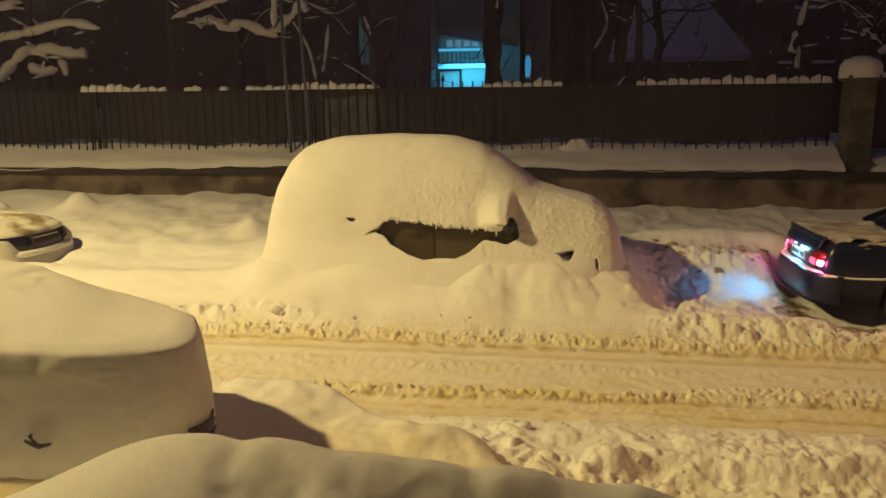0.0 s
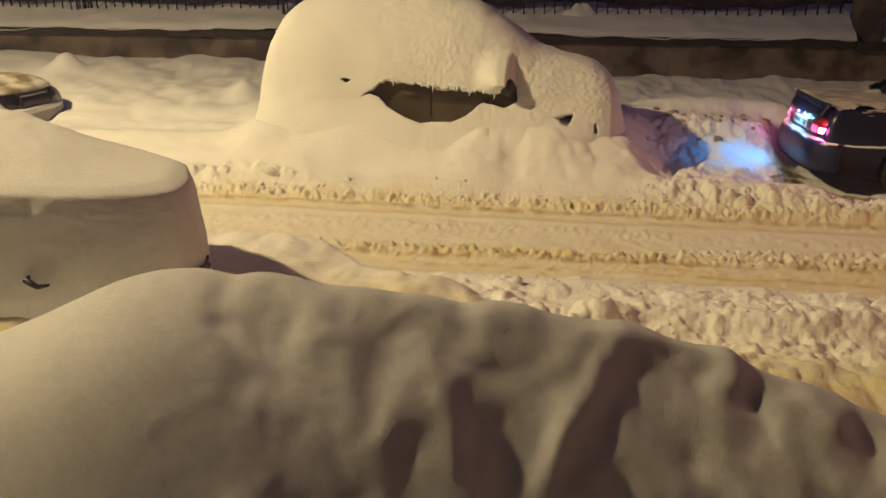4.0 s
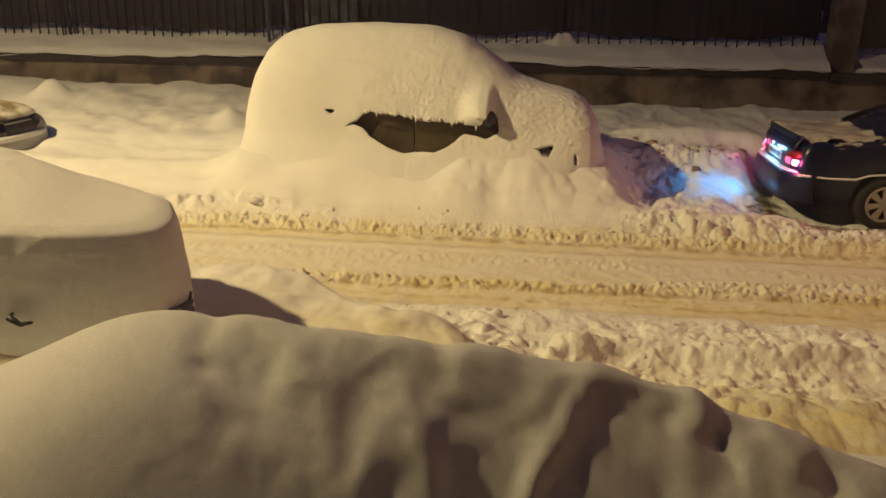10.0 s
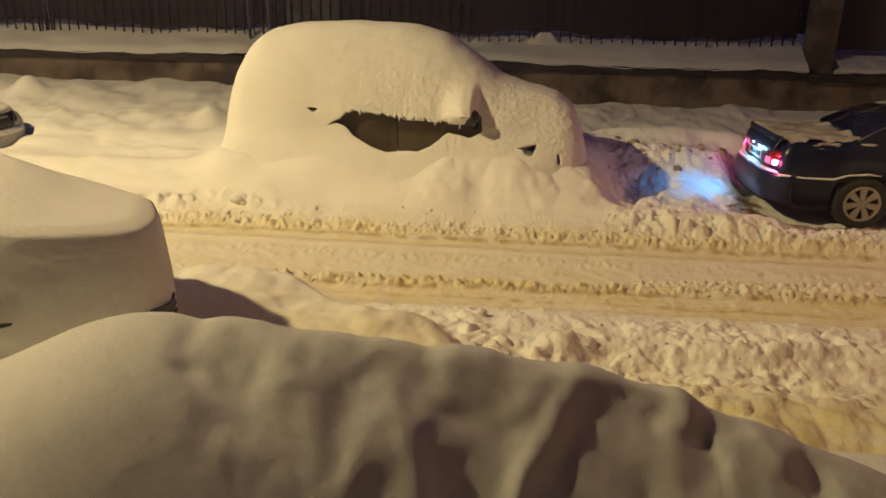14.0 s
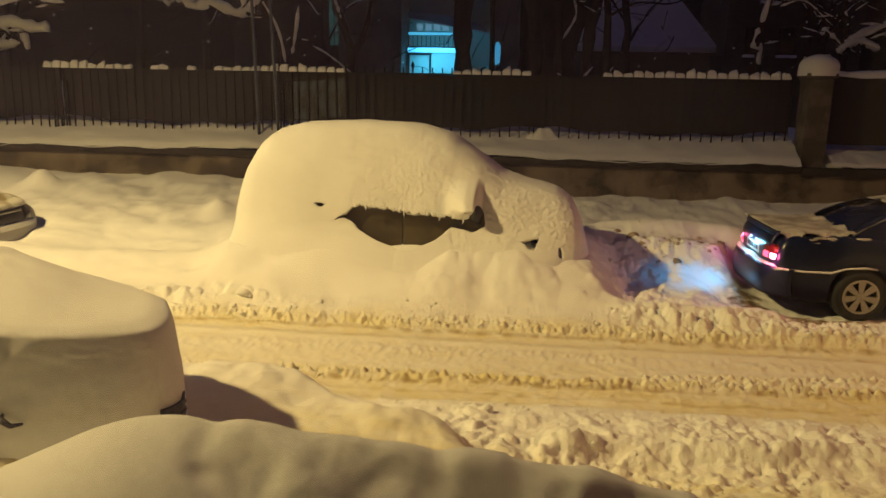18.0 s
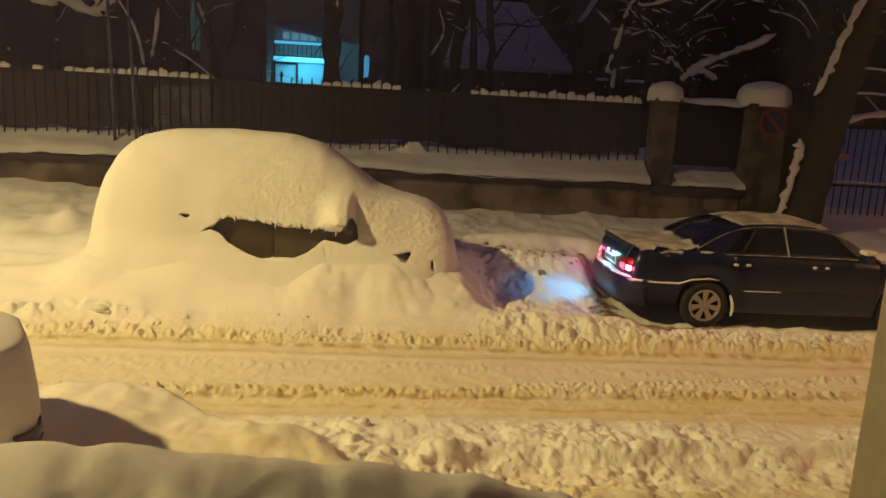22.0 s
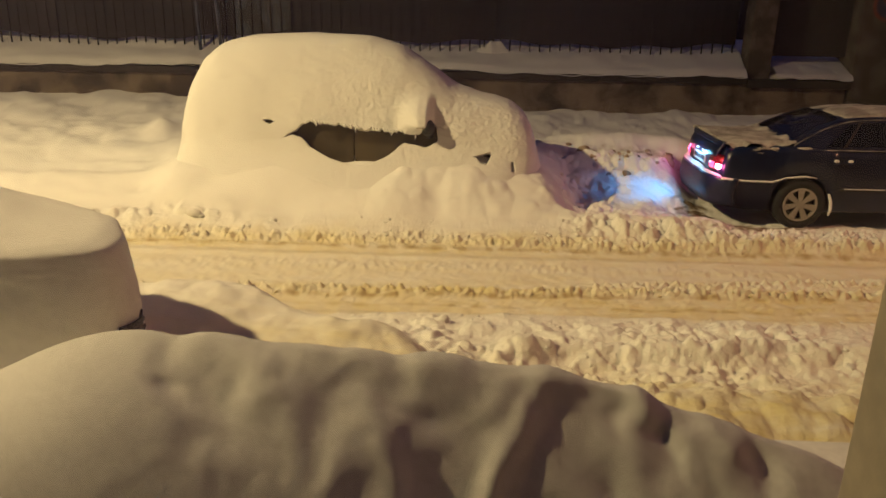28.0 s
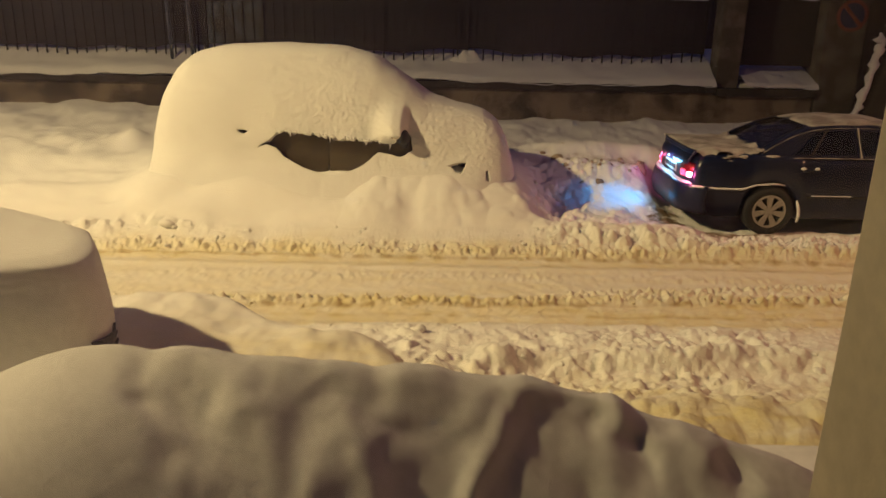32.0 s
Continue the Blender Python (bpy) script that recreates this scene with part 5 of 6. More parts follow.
# pillars with snow caps, sign
for x0, x1, cap, seed, sx in ((5.38, 5.84, 0.40, 411, 0.36), (7.34, 8.12, 0.52, 417, 0.54)):
    pil = thing("gate_pillar", ((x0 + x1) / 2, 15.25, 1.2), "rendered masonry pillar with a domed snow cap", "pillar", "pillars by the gate")
    h = (x1 - x0) / 2
    put("shaft", box_mesh("shaft", -h, h, -h, h, -1.4 if x0 > 6 else -0.1, 1.80, 0.025), PLASTER, pil)
    put("capstone", box_mesh("capstone", -h - 0.05, h + 0.05, -h - 0.05, h + 0.05, 1.80, 1.90, 0.015), PLASTER, pil)
    put("snow_cap", heap("snow_cap", 0, 0, 1.85, sx, sx, cap, seed, 18, 0.45, 0.06), SNOW, pil, "smooth dome of snow")
panel = put("fence_panel", box_mesh("fence_panel", 5.84, 7.34, 15.25, 15.29, 1.75, 3.0, 0.006), TARP, label="dark sheet-metal panel between the pillars", category="fence panel")
put("panel_rail", box_mesh("panel_rail", 5.84, 7.34, 15.22, 15.32, 3.0, 3.06, 0.006), IRON, panel)
put("panel_snow", into(panel, snow_bed("panel_snow", 5.95, 7.35, 15.14, 15.40, 3.14, 3.17, 40, 10, 215, 0.1)), SNOW, panel)
# made-up dark panel, added to cover the bluish snow step behind the tree
panel = put("fence_panel", box_mesh("fence_panel", 8.14, 9.03, 15.36, 15.40, 0.2, 3.0, 0.006), TARP, label="added dark filler panel hiding the bluish snow between pillar and gate", category="fence panel")
put("panel_rail", box_mesh("panel_rail", 8.14, 9.03, 15.33, 15.43, 3.0, 3.06, 0.006), IRON, panel)
sign = thing("no_parking_sign", (7.77, 14.80, 2.74), "round no-parking sign, blue with red ring and bar", "sign")
for nm, r0, r1, y, m in (("sign_ring", 0.235, 0.30, -0.012, SIGN_RED), ("sign_disc", 0.0, 0.24, -0.008, SIGN_BLUE)):
    put(nm, disc(nm, r0, r1, y, 0.0, 48), m, sign)
bar = put("sign_bar", box_mesh("sign_bar", -0.235, 0.235, -0.013, -0.002, -0.035, 0.035), SIGN_RED, sign)
bar.matrix_basis = pose(0, 0, 0, 0, 45, 0)

# ---- window and room round the camera ----
WY = 0.36
room = bmesh.new()
for a in ((-3, -0.62, WY - 0.28, WY + 0.02, 0.9, 4.0), (0.56, 3, WY - 0.28, WY + 0.02, 0.9, 4.0), (-0.62, 0.56, WY - 0.28, WY + 0.02, 0.9, 1.45), (-0.62, 0.56, WY - 0.28, WY + 0.02, 3.6, 4.0), (-3, 3, -3.3, -3.0, 0.9, 4.0), (-3.3, -3, -3.3, WY + 0.02, 0.9, 4.0), (3, 3.3, -3.3, WY + 0.02, 0.9, 4.0)):
    box(room, *a)
put("wall_room", mesh_of("wall_room", room), ROOM, kind="structure", label="plain room walls round the window", category="wall")
put("ceiling", box_mesh("ceiling", -3.3, 3.3, -3.3, WY + 0.02, 4.0, 4.2), ROOM, kind="structure", label="plain ceiling", category="ceiling")
put("floor", box_mesh("floor", -3.3, 3.3, -3.3, WY + 0.02, 0.7, 0.9), ROOM, kind="structure", label="plain floor", category="floor")
put("house_wall", box_mesh("house_wall", -12, -3.31, WY - 0.28, WY + 0.02, -0.5, 9.0), PLASTER, kind="structure", label="plain house wall", category="wall")
put("house_wall", box_mesh("house_wall", 3.31, 12, WY - 0.28, WY + 0.02, -0.5, 9.0), PLASTER, kind="structure", label="plain house wall", category="wall")
put("house_wall", box_mesh("house_wall", -3.3, 3.3, WY - 0.28, WY + 0.02, 4.21, 9.0), PLASTER, kind="structure", label="plain house wall", category="wall")
put("house_wall", box_mesh("house_wall", -3.3, 3.3, WY - 0.28, WY + 0.02, -0.5, 0.69), PLASTER, kind="structure", label="plain house wall", category="wall")
win = thing("casement_window", (0, WY, 2.4), "painted casement window frame with dark gasket", "window")
for x0, x1, m, y1 in ((-0.62, -0.43, FRAME_WHITE, 0.01), (0.329, 0.40, FRAME_WHITE, 0.02), (0.44, 0.56, FRAME_WHITE, 0.01)):
    put("side_frame", box_mesh("side_frame", x0, x1, -0.18 if x0 == 0.329 else -0.03, y1, -0.95, 1.2, 0.003), m, win)
for x0, x1 in ((-0.43, -0.393), (0.40, 0.44)):
    put("gasket", box_mesh("gasket", x0, x1, -0.02, 0.01, -0.95, 1.2), FRAME_DARK, win, "black rubber gasket")
put("bottom_frame", box_mesh("bottom_frame", -0.355, 0.31, -0.03, 0.02, -0.95, -0.86, 0.004), FRAME_WHITE, win)
put("top_frame", box_mesh("top_frame", -0.355, 0.31, -0.03, 0.02, 1.1, 1.2, 0.004), FRAME_WHITE, win)
pane = put("pane", box_mesh("pane", -0.56, 0.50, 0.022, 0.026, -0.86, 1.1), PANE, win, "clear glass with haze put in as a thin film")
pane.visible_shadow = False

# ---- garden behind the wall: trees, lit building, snowy roofs ----


def smooth_path(pts, n=5):
    """Catmull-Rom points through a few given ones."""
    p = [Vector(q) for q in pts]
    p = [p[0] * 2 - p[1]] + p + [p[-1] * 2 - p[-2]]
    out = []
    for k in range(1, len(p) - 2):
        a, b, c, d = p[k - 1:k + 3]
        for j in range(n):
            t = j / n
            out.append(0.5 * (2 * b + (c - a) * t + (2 * a - 5 * b + 4 * c - d) * t * t + (3 * b - a - 3 * c + d) * t ** 3))
    return out + [p[-2]]


def limb(parent, pts, r0, r1, snow=0.0, twigs=0, seed=0, name="limb", sides=9):
    """A bough through points, knotty and tapered; snow lies on its upper side; twigs leave it."""
    rs = np.random.RandomState(seed)
    path = smooth_path(pts)
    n = len(path)
    path = [p + Vector((rs.normal(0, r0 * 0.12), rs.normal(0, r0 * 0.12), rs.normal(0, r0 * 0.12))) for p in path]
    rad = [(r0 + (r1 - r0) * k / (n - 1)) * (1 + 0.12 * rs.randn()) for k in range(n)]
    ob = put(name, tube_mesh(name, path, rad, sides), BARK, parent)
    if snow:
        v, w = [p + Vector((0, -0.02, rad[k] * 0.8 + snow * 0.35)) for k, p in enumerate(path)], [snow * (0.60 + 0.55 * rs.rand() if snow > 0.075 else 0.25 + 0.75 * rs.rand() ** 1.3) for _ in path]
        w[0] = w[-1] = 0.01
        put("bough_snow", tube_mesh("bough_snow", v, w, 8), SNOW, ob)
    for j in range(twigs):
        q = path[rs.randint(n // 4, n)]
        d = Vector((rs.choice([-1, 1]) * rs.uniform(0.2, 0.9), rs.uniform(-0.3, 0.3), rs.uniform(-0.35, 0.75)))
        mid = q + d * 0.5 + Vector((0, 0, rs.uniform(-0.1, 0.12)))
        tw = put("twig", tube_mesh("twig", smooth_path([q, mid, q + d], 3), [0.016 - 0.0018 * m for m in range(7)], 5), BARK, ob)
        if snow and rs.rand() < 0.6:
            put("twig_snow", tube_mesh("twig_snow", [q + d * f + Vector((0, -0.01, 0.02)) for f in (0.35, 0.5, 0.65, 0.8)], [0.004, snow * 0.3, snow * 0.22, 0.003], 6), SNOW, tw)
    return ob


def tree(place, label, limbs, group="bare garden trees"):
    """limbs: (points relative to the foot, start radius, end radius, snow, twigs)."""
    t = thing("tree", place, label, "tree", group)
    for k, (pts, r0, r1, snow, twigs) in enumerate(limbs):
        limb(t, pts, r0, r1, snow, twigs, int(abs(place[0]) * 100) + k, "trunk" if k == 0 else "limb", 12 if k == 0 else 8)
    return t


G = 1.7
tree((-6.6, 17.5, G), "dark tree with one thick snow-laden bough over the fence", [
    ([(0.2, 0.3, -0.2), (0.1, 0.3, 1.5), (0.15, 0.2, 3.2), (0.6, 0.2, 5.0), (0.7, 0.3, 8)], 0.09, 0.06, 0.0, 6),
    ([(0.15, 0.2, 2.7), (-0.16, -0.1, 2.55), (-0.76, -0.1, 2.80), (-1.14, -0.1, 2.70), (-1.56, -0.1, 2.90), (-1.95, -0.1, 2.80)], 0.04, 0.03, 0.135, 2),
    ([(0.0, 0.1, 3.4), (-0.54, 0.1, 3.62), (-1.29, 0.1, 3.42), (-1.98, 0.1, 3.24), (-2.68, 0.1, 3.0)], 0.05, 0.025, 0.085, 5),
    ([(0.1, -0.1, 2.6), (0.21, -0.1, 2.75), (0.52, -0.1, 3.0), (0.74, -0.1, 3.45), (0.95, -0.1, 3.8), (1.22, -0.1, 4.2)], 0.05, 0.03, 0.10, 5),
    ([(0.0, -0.1, 2.7), (0.05, -0.1, 3.3), (0.2, -0.1, 3.7), (0.35, -0.1, 4.2)], 0.04, 0.02, 0.09, 3),
    ([(0.74, -0.05, 3.7), (0.72, -0.05, 3.3), (0.80, -0.05, 3.05)], 0.02, 0.01, 0.08, 2),
    ([(1.2, 0.3, 2.8), (1.12, 0.3, 2.2), (1.02, 0.3, 1.7)], 0.02, 0.01, 0.06, 2),
    ([(0.1, 0.2, 3.0), (0.4, 0, 2.9), (0.8, 0, 2.2), (0.95, 0, 1.5)], 0.04, 0.01, 0.05, 5)])
tree((-9.4, 17.8, G), "straight slim brown trunk", [([(0, 0, -0.3), (-0.02, 0, 2.2), (0.03, 0, 4.5), (0, 0, 8)], 0.12, 0.09, 0.0, 4)])
tree((-4.4, 19.0, G), "bare tree forking low, snow in its crotch", [
    ([(0.0, 0, -0.2), (0.0, 0, 1.2), (-0.05, 0, 2.0), (-0.35, 0, 2.9), (-0.62, 0, 3.9), (-0.75, 0, 5.0), (-0.9, 0, 7)], 0.15, 0.07, 0.0, 6),
    ([(0.0, 0, 1.7), (0.35, 0, 2.4), (0.55, 0, 3.3), (0.98, 0, 4.0), (1.4, 0, 4.6), (1.9, 0, 5.6)], 0.10, 0.05, 0.0, 7),
    ([(-0.2, -0.05, 2.5), (-0.42, -0.05, 3.1), (-0.6, -0.05, 3.7)], 0.02, 0.02, 0.07, 0),
    ([(-0.5, 0, 3.5), (-1.2, 0, 3.2), (-1.9, 0, 3.5)], 0.04, 0.015, 0.05, 4),
    ([(0.0, -0.1, 1.3), (-0.5, -0.2, 1.7), (-0.95, -0.2, 1.95)], 0.03, 0.015, 0.06, 2)])
tree((-1.75, 21.0, G), "thick straight dark trunk beside the lit bay", [
    ([(0, 0, -0.2), (0, 0, 2.0), (0.05, 0, 4.5), (0.1, 0, 8.5)], 0.27, 0.22, 0.0, 2),
    ([(0.0, -0.2, 3.6), (-0.5, -0.2, 4.2), (-1.3, -0.2, 4.3)], 0.05, 0.02, 0.05, 5),
    ([(0.12, -0.2, 3.4), (0.16, -0.22, 3.9), (0.2, -0.2, 4.4)], 0.02, 0.02, 0.06, 0)])
tree((-0.95, 20.6, G), "slim dark trunk by the lit bay", [([(0, 0, -0.2), (0.03, 0, 3), (-0.1, 0, 8)], 0.09, 0.06, 0, 3)])
tree((0.15, 21.4, G), "pale trunk catching the cold light", [([(0, 0, -0.2), (0.05, 0, 2.5), (-0.15, 0, 5), (-0.3, 0, 8.5)], 0.24, 0.18, 0, 4)])
tree((0.85, 20.4, G), "dark trunk with wet snow patches", [
    ([(0, 0, -0.2), (0, 0, 3), (0.1, 0, 8)], 0.13, 0.10, 0, 5), ([(0.1, -0.1, 2.3), (0.4, -0.1, 2.9), (0.25, -0.1, 3.5)], 0.02, 0.02, 0.05, 4), ([(0.0, -0.1, 1.4), (0.5, -0.2, 1.2), (0.9, -0.2, 1.6)], 0.02, 0.01, 0.05, 3)])
tree((1.75, 21.0, G), "dark leaning twin trunk", [
    ([(0, 0, -0.2), (-0.1, 0, 2), (0.15, 0, 4), (0.5, 0, 8)], 0.19, 0.13, 0, 6), ([(0.4, 0, -0.2), (0.42, 0, 2.5), (0.2, 0, 5), (0.3, 0, 8)], 0.12, 0.09, 0, 5), ([(0.3, -0.1, 2.9), (1.1, -0.1, 3.3), (2.0, 0, 3.3), (2.8, 0, 3.6)], 0.04, 0.012, 0.0, 9), ([(0.1, -0.1, 1.0), (0.5, -0.2, 1.4), (0.85, -0.2, 1.2)], 0.02, 0.01, 0.06, 2)])
tree((5.05, 17.2, G), "slender pale tree leaning over the fence, snow along its trunk", [
    ([(0, 0, -0.2), (-0.01, 0, 1.6), (-0.01, 0, 2.47), (0.21, 0, 3.34), (0.41, 0, 3.65), (0.89, 0, 3.9), (1.86, 0, 4.14), (2.8, 0, 4.6)], 0.075, 0.05, 0.07, 5),
    ([(0.35, 0, 3.5), (0.63, -0.05, 3.47), (1.28, -0.05, 3.72)], 0.04, 0.02, 0.06, 5),
    ([(-0.05, -0.1, 1.9), (-0.19, -0.1, 2.0), (-0.1, -0.1, 2.35)], 0.02, 0.02, 0.07, 1),
    ([(0.45, 0, 3.7), (0.5, 0, 4.5), (0.2, 0, 5.4)], 0.04, 0.015, 0.03, 5)])
tree((6.5, 17.0, G), "low gnarled tree with snow along its boughs", [
    ([(0.15, 0, -0.2), (0.2, 0, 1.4), (0.19, 0, 2.0), (0.19, 0, 2.47), (0.09, 0, 2.84), (0.3, 0, 4.0)], 0.10, 0.05, 0.05, 6),
    ([(0.18, -0.05, 1.95), (0.43, -0.05, 2.17), (0.96, -0.1, 2.42), (1.55, -0.1, 2.67), (2.13, -0.1, 2.98)], 0.06, 0.03, 0.085, 9),
    ([(0.05, -0.05, 1.8), (0.2, -0.1, 1.97), (0.49, -0.1, 2.06), (0.88, -0.1, 1.90)], 0.05, 0.03, 0.09, 4),
    ([(0.15, 0, 2.0), (-0.1, -0.05, 2.2), (-0.27, -0.05, 2.34), (-0.3, -0.05, 2.2)], 0.03, 0.012, 0.06, 3),
    ([(-0.1, 0, 2.4), (-0.7, 0, 2.9), (-1.2, 0, 2.8)], 0.03, 0.012, 0.04, 7), ([(0.1, 0, 3.2), (0.9, 0, 3.8), (1.8, 0, 3.7)], 0.03, 0.012, 0.05, 8)])
tree((-12.9, 17.0, G), "conifer-like tree with drooping snow-covered boughs", [
    ([(0, 0.3, -0.2), (0.05, 0.3, 3), (0, 0.3, 8)], 0.16, 0.09, 0, 2),
    ([(0.3, 0.1, 2.35), (0.13, -0.2, 2.15), (-0.2, -0.2, 1.9), (-0.6, -0.2, 1.55)], 0.05, 0.02, 0.13, 3),
    ([(0.1, 0.2, 2.3), (0.5, -0.2, 2.2), (0.9, -0.2, 2.26), (1.5, -0.2, 2.14), (1.85, -0.2, 2.18)], 0.05, 0.02, 0.14, 4),
    ([(0.1, 0.1, 1.9), (0.6, -0.2, 1.74), (1.05, -0.2, 1.8)], 0.04, 0.02, 0.13, 3),
    ([(0.0, 0.2, 2.8), (0.5, -0.2, 2.7), (1.4, -0.2, 2.88), (2.25, -0.2, 2.72)], 0.05, 0.02, 0.11, 5),
    ([(0.4, 0.1, 2.7), (-0.4, -0.2, 2.55), (-1.0, -0.2, 2.3)], 0.04, 0.02, 0.12, 4),
    ([(0.0, 0.2, 3.9), (1.0, 0, 3.7), (2.4, 0, 3.4)], 0.05, 0.02, 0.11, 6), ([(0, 0.2, 3.4), (-1, 0, 3.2), (-2, 0, 2.7)], 0.05, 0.02, 0.11, 4),
    ([(0.9, 0, 2.2), (1.2, -0.2, 1.9), (1.25, -0.2, 1.65)], 0.03, 0.01, 0.10, 2)])
for k, (x, y) in enumerate(((-16, 22), (-10.5, 24), (-7.6, 28), (3.2, 26), (7.9, 23), (9.4, 26), (11.5, 20), (13.8, 24))):
    tree((x, y, G), "bare dark tree deep in the garden", [
        ([(0, 0, -0.3), (0.1, 0, 3), (0.25 * (-1) ** k, 0, 6), (0.1, 0, 10)], 0.17, 0.08, 0, 7), ([(0.1, 0, 2.5), (0.9, 0, 3.8), (1.8, 0, 4.2)], 0.06, 0.015, 0.03, 7),
        ([(0.1, 0, 3.2), (-0.8, 0, 4.3), (-1.9, 0, 4.6)], 0.06, 0.015, 0.04, 7), ([(0.1, 0, 4.2), (0.7, 0, 5.4), (1.0, 0, 6.6)], 0.05, 0.015, 0.0, 6)], "trees deep in the garden")

def tangle(name, verts, faces):
    me = bpy.data.meshes.new(name)
    me.from_pydata(verts, [], faces)
    me.polygons.foreach_set("use_smooth", [True] * len(me.polygons))
    return me


# thicket of thin branches in the garden, flecked with snow
trs = np.random.RandomState(21)
bv, bf, sv, sf = [], [], [], []
for k in range(330):
    p = Vector((trs.uniform(-17, 13), trs.uniform(16.6, 24), trs.uniform(2.6, 7.5)))
    d = Vector((trs.normal(0, 0.5), trs.normal(0, 0.2), trs.normal(0.25, 0.45)))
    ln = trs.uniform(0.6, 1.6)
    pts = [p, p + d * ln * 0.35 + Vector((0, 0, trs.normal(0, 0.08))), p + d * ln * 0.7 + Vector((trs.normal(0, 0.12), 0, trs.normal(0, 0.1))), p + d * ln + Vector((trs.normal(0, 0.2), 0, trs.normal(0, 0.15)))]
    r = trs.uniform(0.006, 0.02)
    v, f = tube(pts, [r, r * 0.8, r * 0.55, 0.003], 5)
    bf += [tuple(i + len(bv) for i in q) for q in f]
    bv += v
    for j in range(trs.randint(0, 2) + int(trs.rand() < 0.2)):
        c = pts[trs.randint(0, 3)].lerp(pts[3], trs.uniform(0, 0.8))
        e = d.normalized() * trs.uniform(0.015, 0.045)
        w = trs.uniform(0.010, 0.034)
        v, f = tube([c - e, c + Vector((0, -0.01, w * 0.4)), c + e], [0.004, w, 0.004], 6)
        sf += [tuple(i + len(sv) for i in q) for q in f]
        sv += v
put("garden_thicket", tangle("garden_thicket", bv, bf), BARK, kind="stuff", label="tangle of thin bare branches in the dark garden", category="branches")
put("branch_snow", tangle("branch_snow", sv, sf), SNOW, kind="stuff", label="flecks of snow caught on the thin branches", category="snow")

# big street tree by the gate, snow stuck along one side
big = thing("street_tree", (8.30, 14.35, 0.4), "thick dark leaning trunk with snow stuck up its side", "tree")
bp_ = [(-0.05, 0, -0.3), (0.05, 0, 0.6), (0.22, 0, 1.6), (0.42, 0, 2.6), (0.58, 0, 3.4), (0.78, 0, 4.4), (1.2, 0, 6.5)]
put("trunk", tube_mesh("trunk", smooth_path(bp_, 4), [0.455 - 0.008 * k + 0.03 * math.sin(k * 2.1) for k in range(25)], 20), BARK, big)
prs = np.random.RandomState(31)
for pts, r in (([(-0.56, -0.16, 0.1), (-0.50, -0.2, 0.5), (-0.42, -0.22, 0.9), (-0.33, -0.24, 1.4), (-0.28, -0.24, 1.8), (-0.30, -0.24, 2.05)], 0.085), ([(-0.12, -0.26, 2.9), (0.05, -0.28, 3.4), (0.2, -0.28, 3.8), (0.38, -0.26, 4.3), (0.75, -0.24, 5.2)], 0.075)):
    path = smooth_path(pts, 6)
    rad = [r * prs.uniform(0.55, 1.35) * min(1, 0.3 + k * 0.3, 0.2 + 0.3 * (len(path) - 1 - k)) for k in range(len(path))]
    put("trunk_snow", tube_mesh("trunk_snow", [p + Vector((prs.normal(0, 0.018), 0, 0)) for p in path], rad, 9), SNOW, big, "snow plastered on the bark")

# gate beyond the tree
gate = thing("iron_gate", (10.6, 15.4, 0.4), "arched iron gate with snow along its rails", "gate")
arch = [(-1.5 + 3.0 * k / 16, 0, 2.10 + 0.46 * math.sin(math.pi * k / 16)) for k in range(17)]
put("arch", tube_mesh("arch", arch, [0.045] * 17, 8), IRON, gate)
put("arch_snow", tube_mesh("arch_snow", [(a, b - 0.02, c + 0.09) for a, b, c in arch], [0.07 + 0.015 * math.sin(k * 2) for k in range(17)], 8), SNOW, gate)
for z in (0.35, 1.05, 3.0, 3.5):
    put("gate_rail", box_mesh("gate_rail", -1.5, 1.5, -0.02, 0.02, z, z + 0.05), IRON, gate)
    put("rail_snow", into(gate, snow_bed("rail_snow", 9.1, 12.1, 15.35, 15.45, z + 0.5, z + 0.5, 30, 7, int(z * 10), 0.05)), SNOW, gate)
for k in range(18):
    x = -1.45 + 0.17 * k
    put("gate_bar", box_mesh("gate_bar", x - 0.011, x + 0.011, -0.011, 0.011, 0.0, 2.10 + 0.46 * math.sin(math.pi * (x + 1.5) / 3.0)), IRON, gate)
for x in (-1.52, 1.52):
    put("gate_post", box_mesh("gate_post", x - 0.04, x + 0.04, -0.04, 0.04, -0.2, 3.6, 0.006), IRON, gate)
for a, b in (((-0.55, 3.0), (0.0, 2.55)), ((0.55, 3.0), (0.0, 2.55))):
    put("brace", tube_mesh("brace", [(a[0], 0, a[1]), (b[0], 0, b[1])], [0.018, 0.018], 6), ALLOY, gate)
put("gate_plate", box_mesh("gate_plate", -1.05, -0.72, -0.04, -0.025, 1.62, 1.76, 0.004), mat("faded_plate", (0.42, 0.28, 0.2), 0.6, vary=0.2, scale=9), gate, "small faded plate")

# building with a cold-lit bay
BLUE_STRIP = mat("cold_light_strip", (0.4, 0.7, 0.9), 0.4, emit=(0.06, 0.45, 0.72), power=1.1)
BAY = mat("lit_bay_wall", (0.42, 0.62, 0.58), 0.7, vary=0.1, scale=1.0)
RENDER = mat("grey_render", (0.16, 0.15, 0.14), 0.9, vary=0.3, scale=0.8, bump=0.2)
hall = thing("lit_building", (-4.0, 33.0, 1.5), "grey building with a glowing blue entrance bay", "building")
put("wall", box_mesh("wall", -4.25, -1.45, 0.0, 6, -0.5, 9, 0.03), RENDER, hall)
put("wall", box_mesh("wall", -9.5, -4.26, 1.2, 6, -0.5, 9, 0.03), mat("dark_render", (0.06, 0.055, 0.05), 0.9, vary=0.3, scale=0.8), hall)
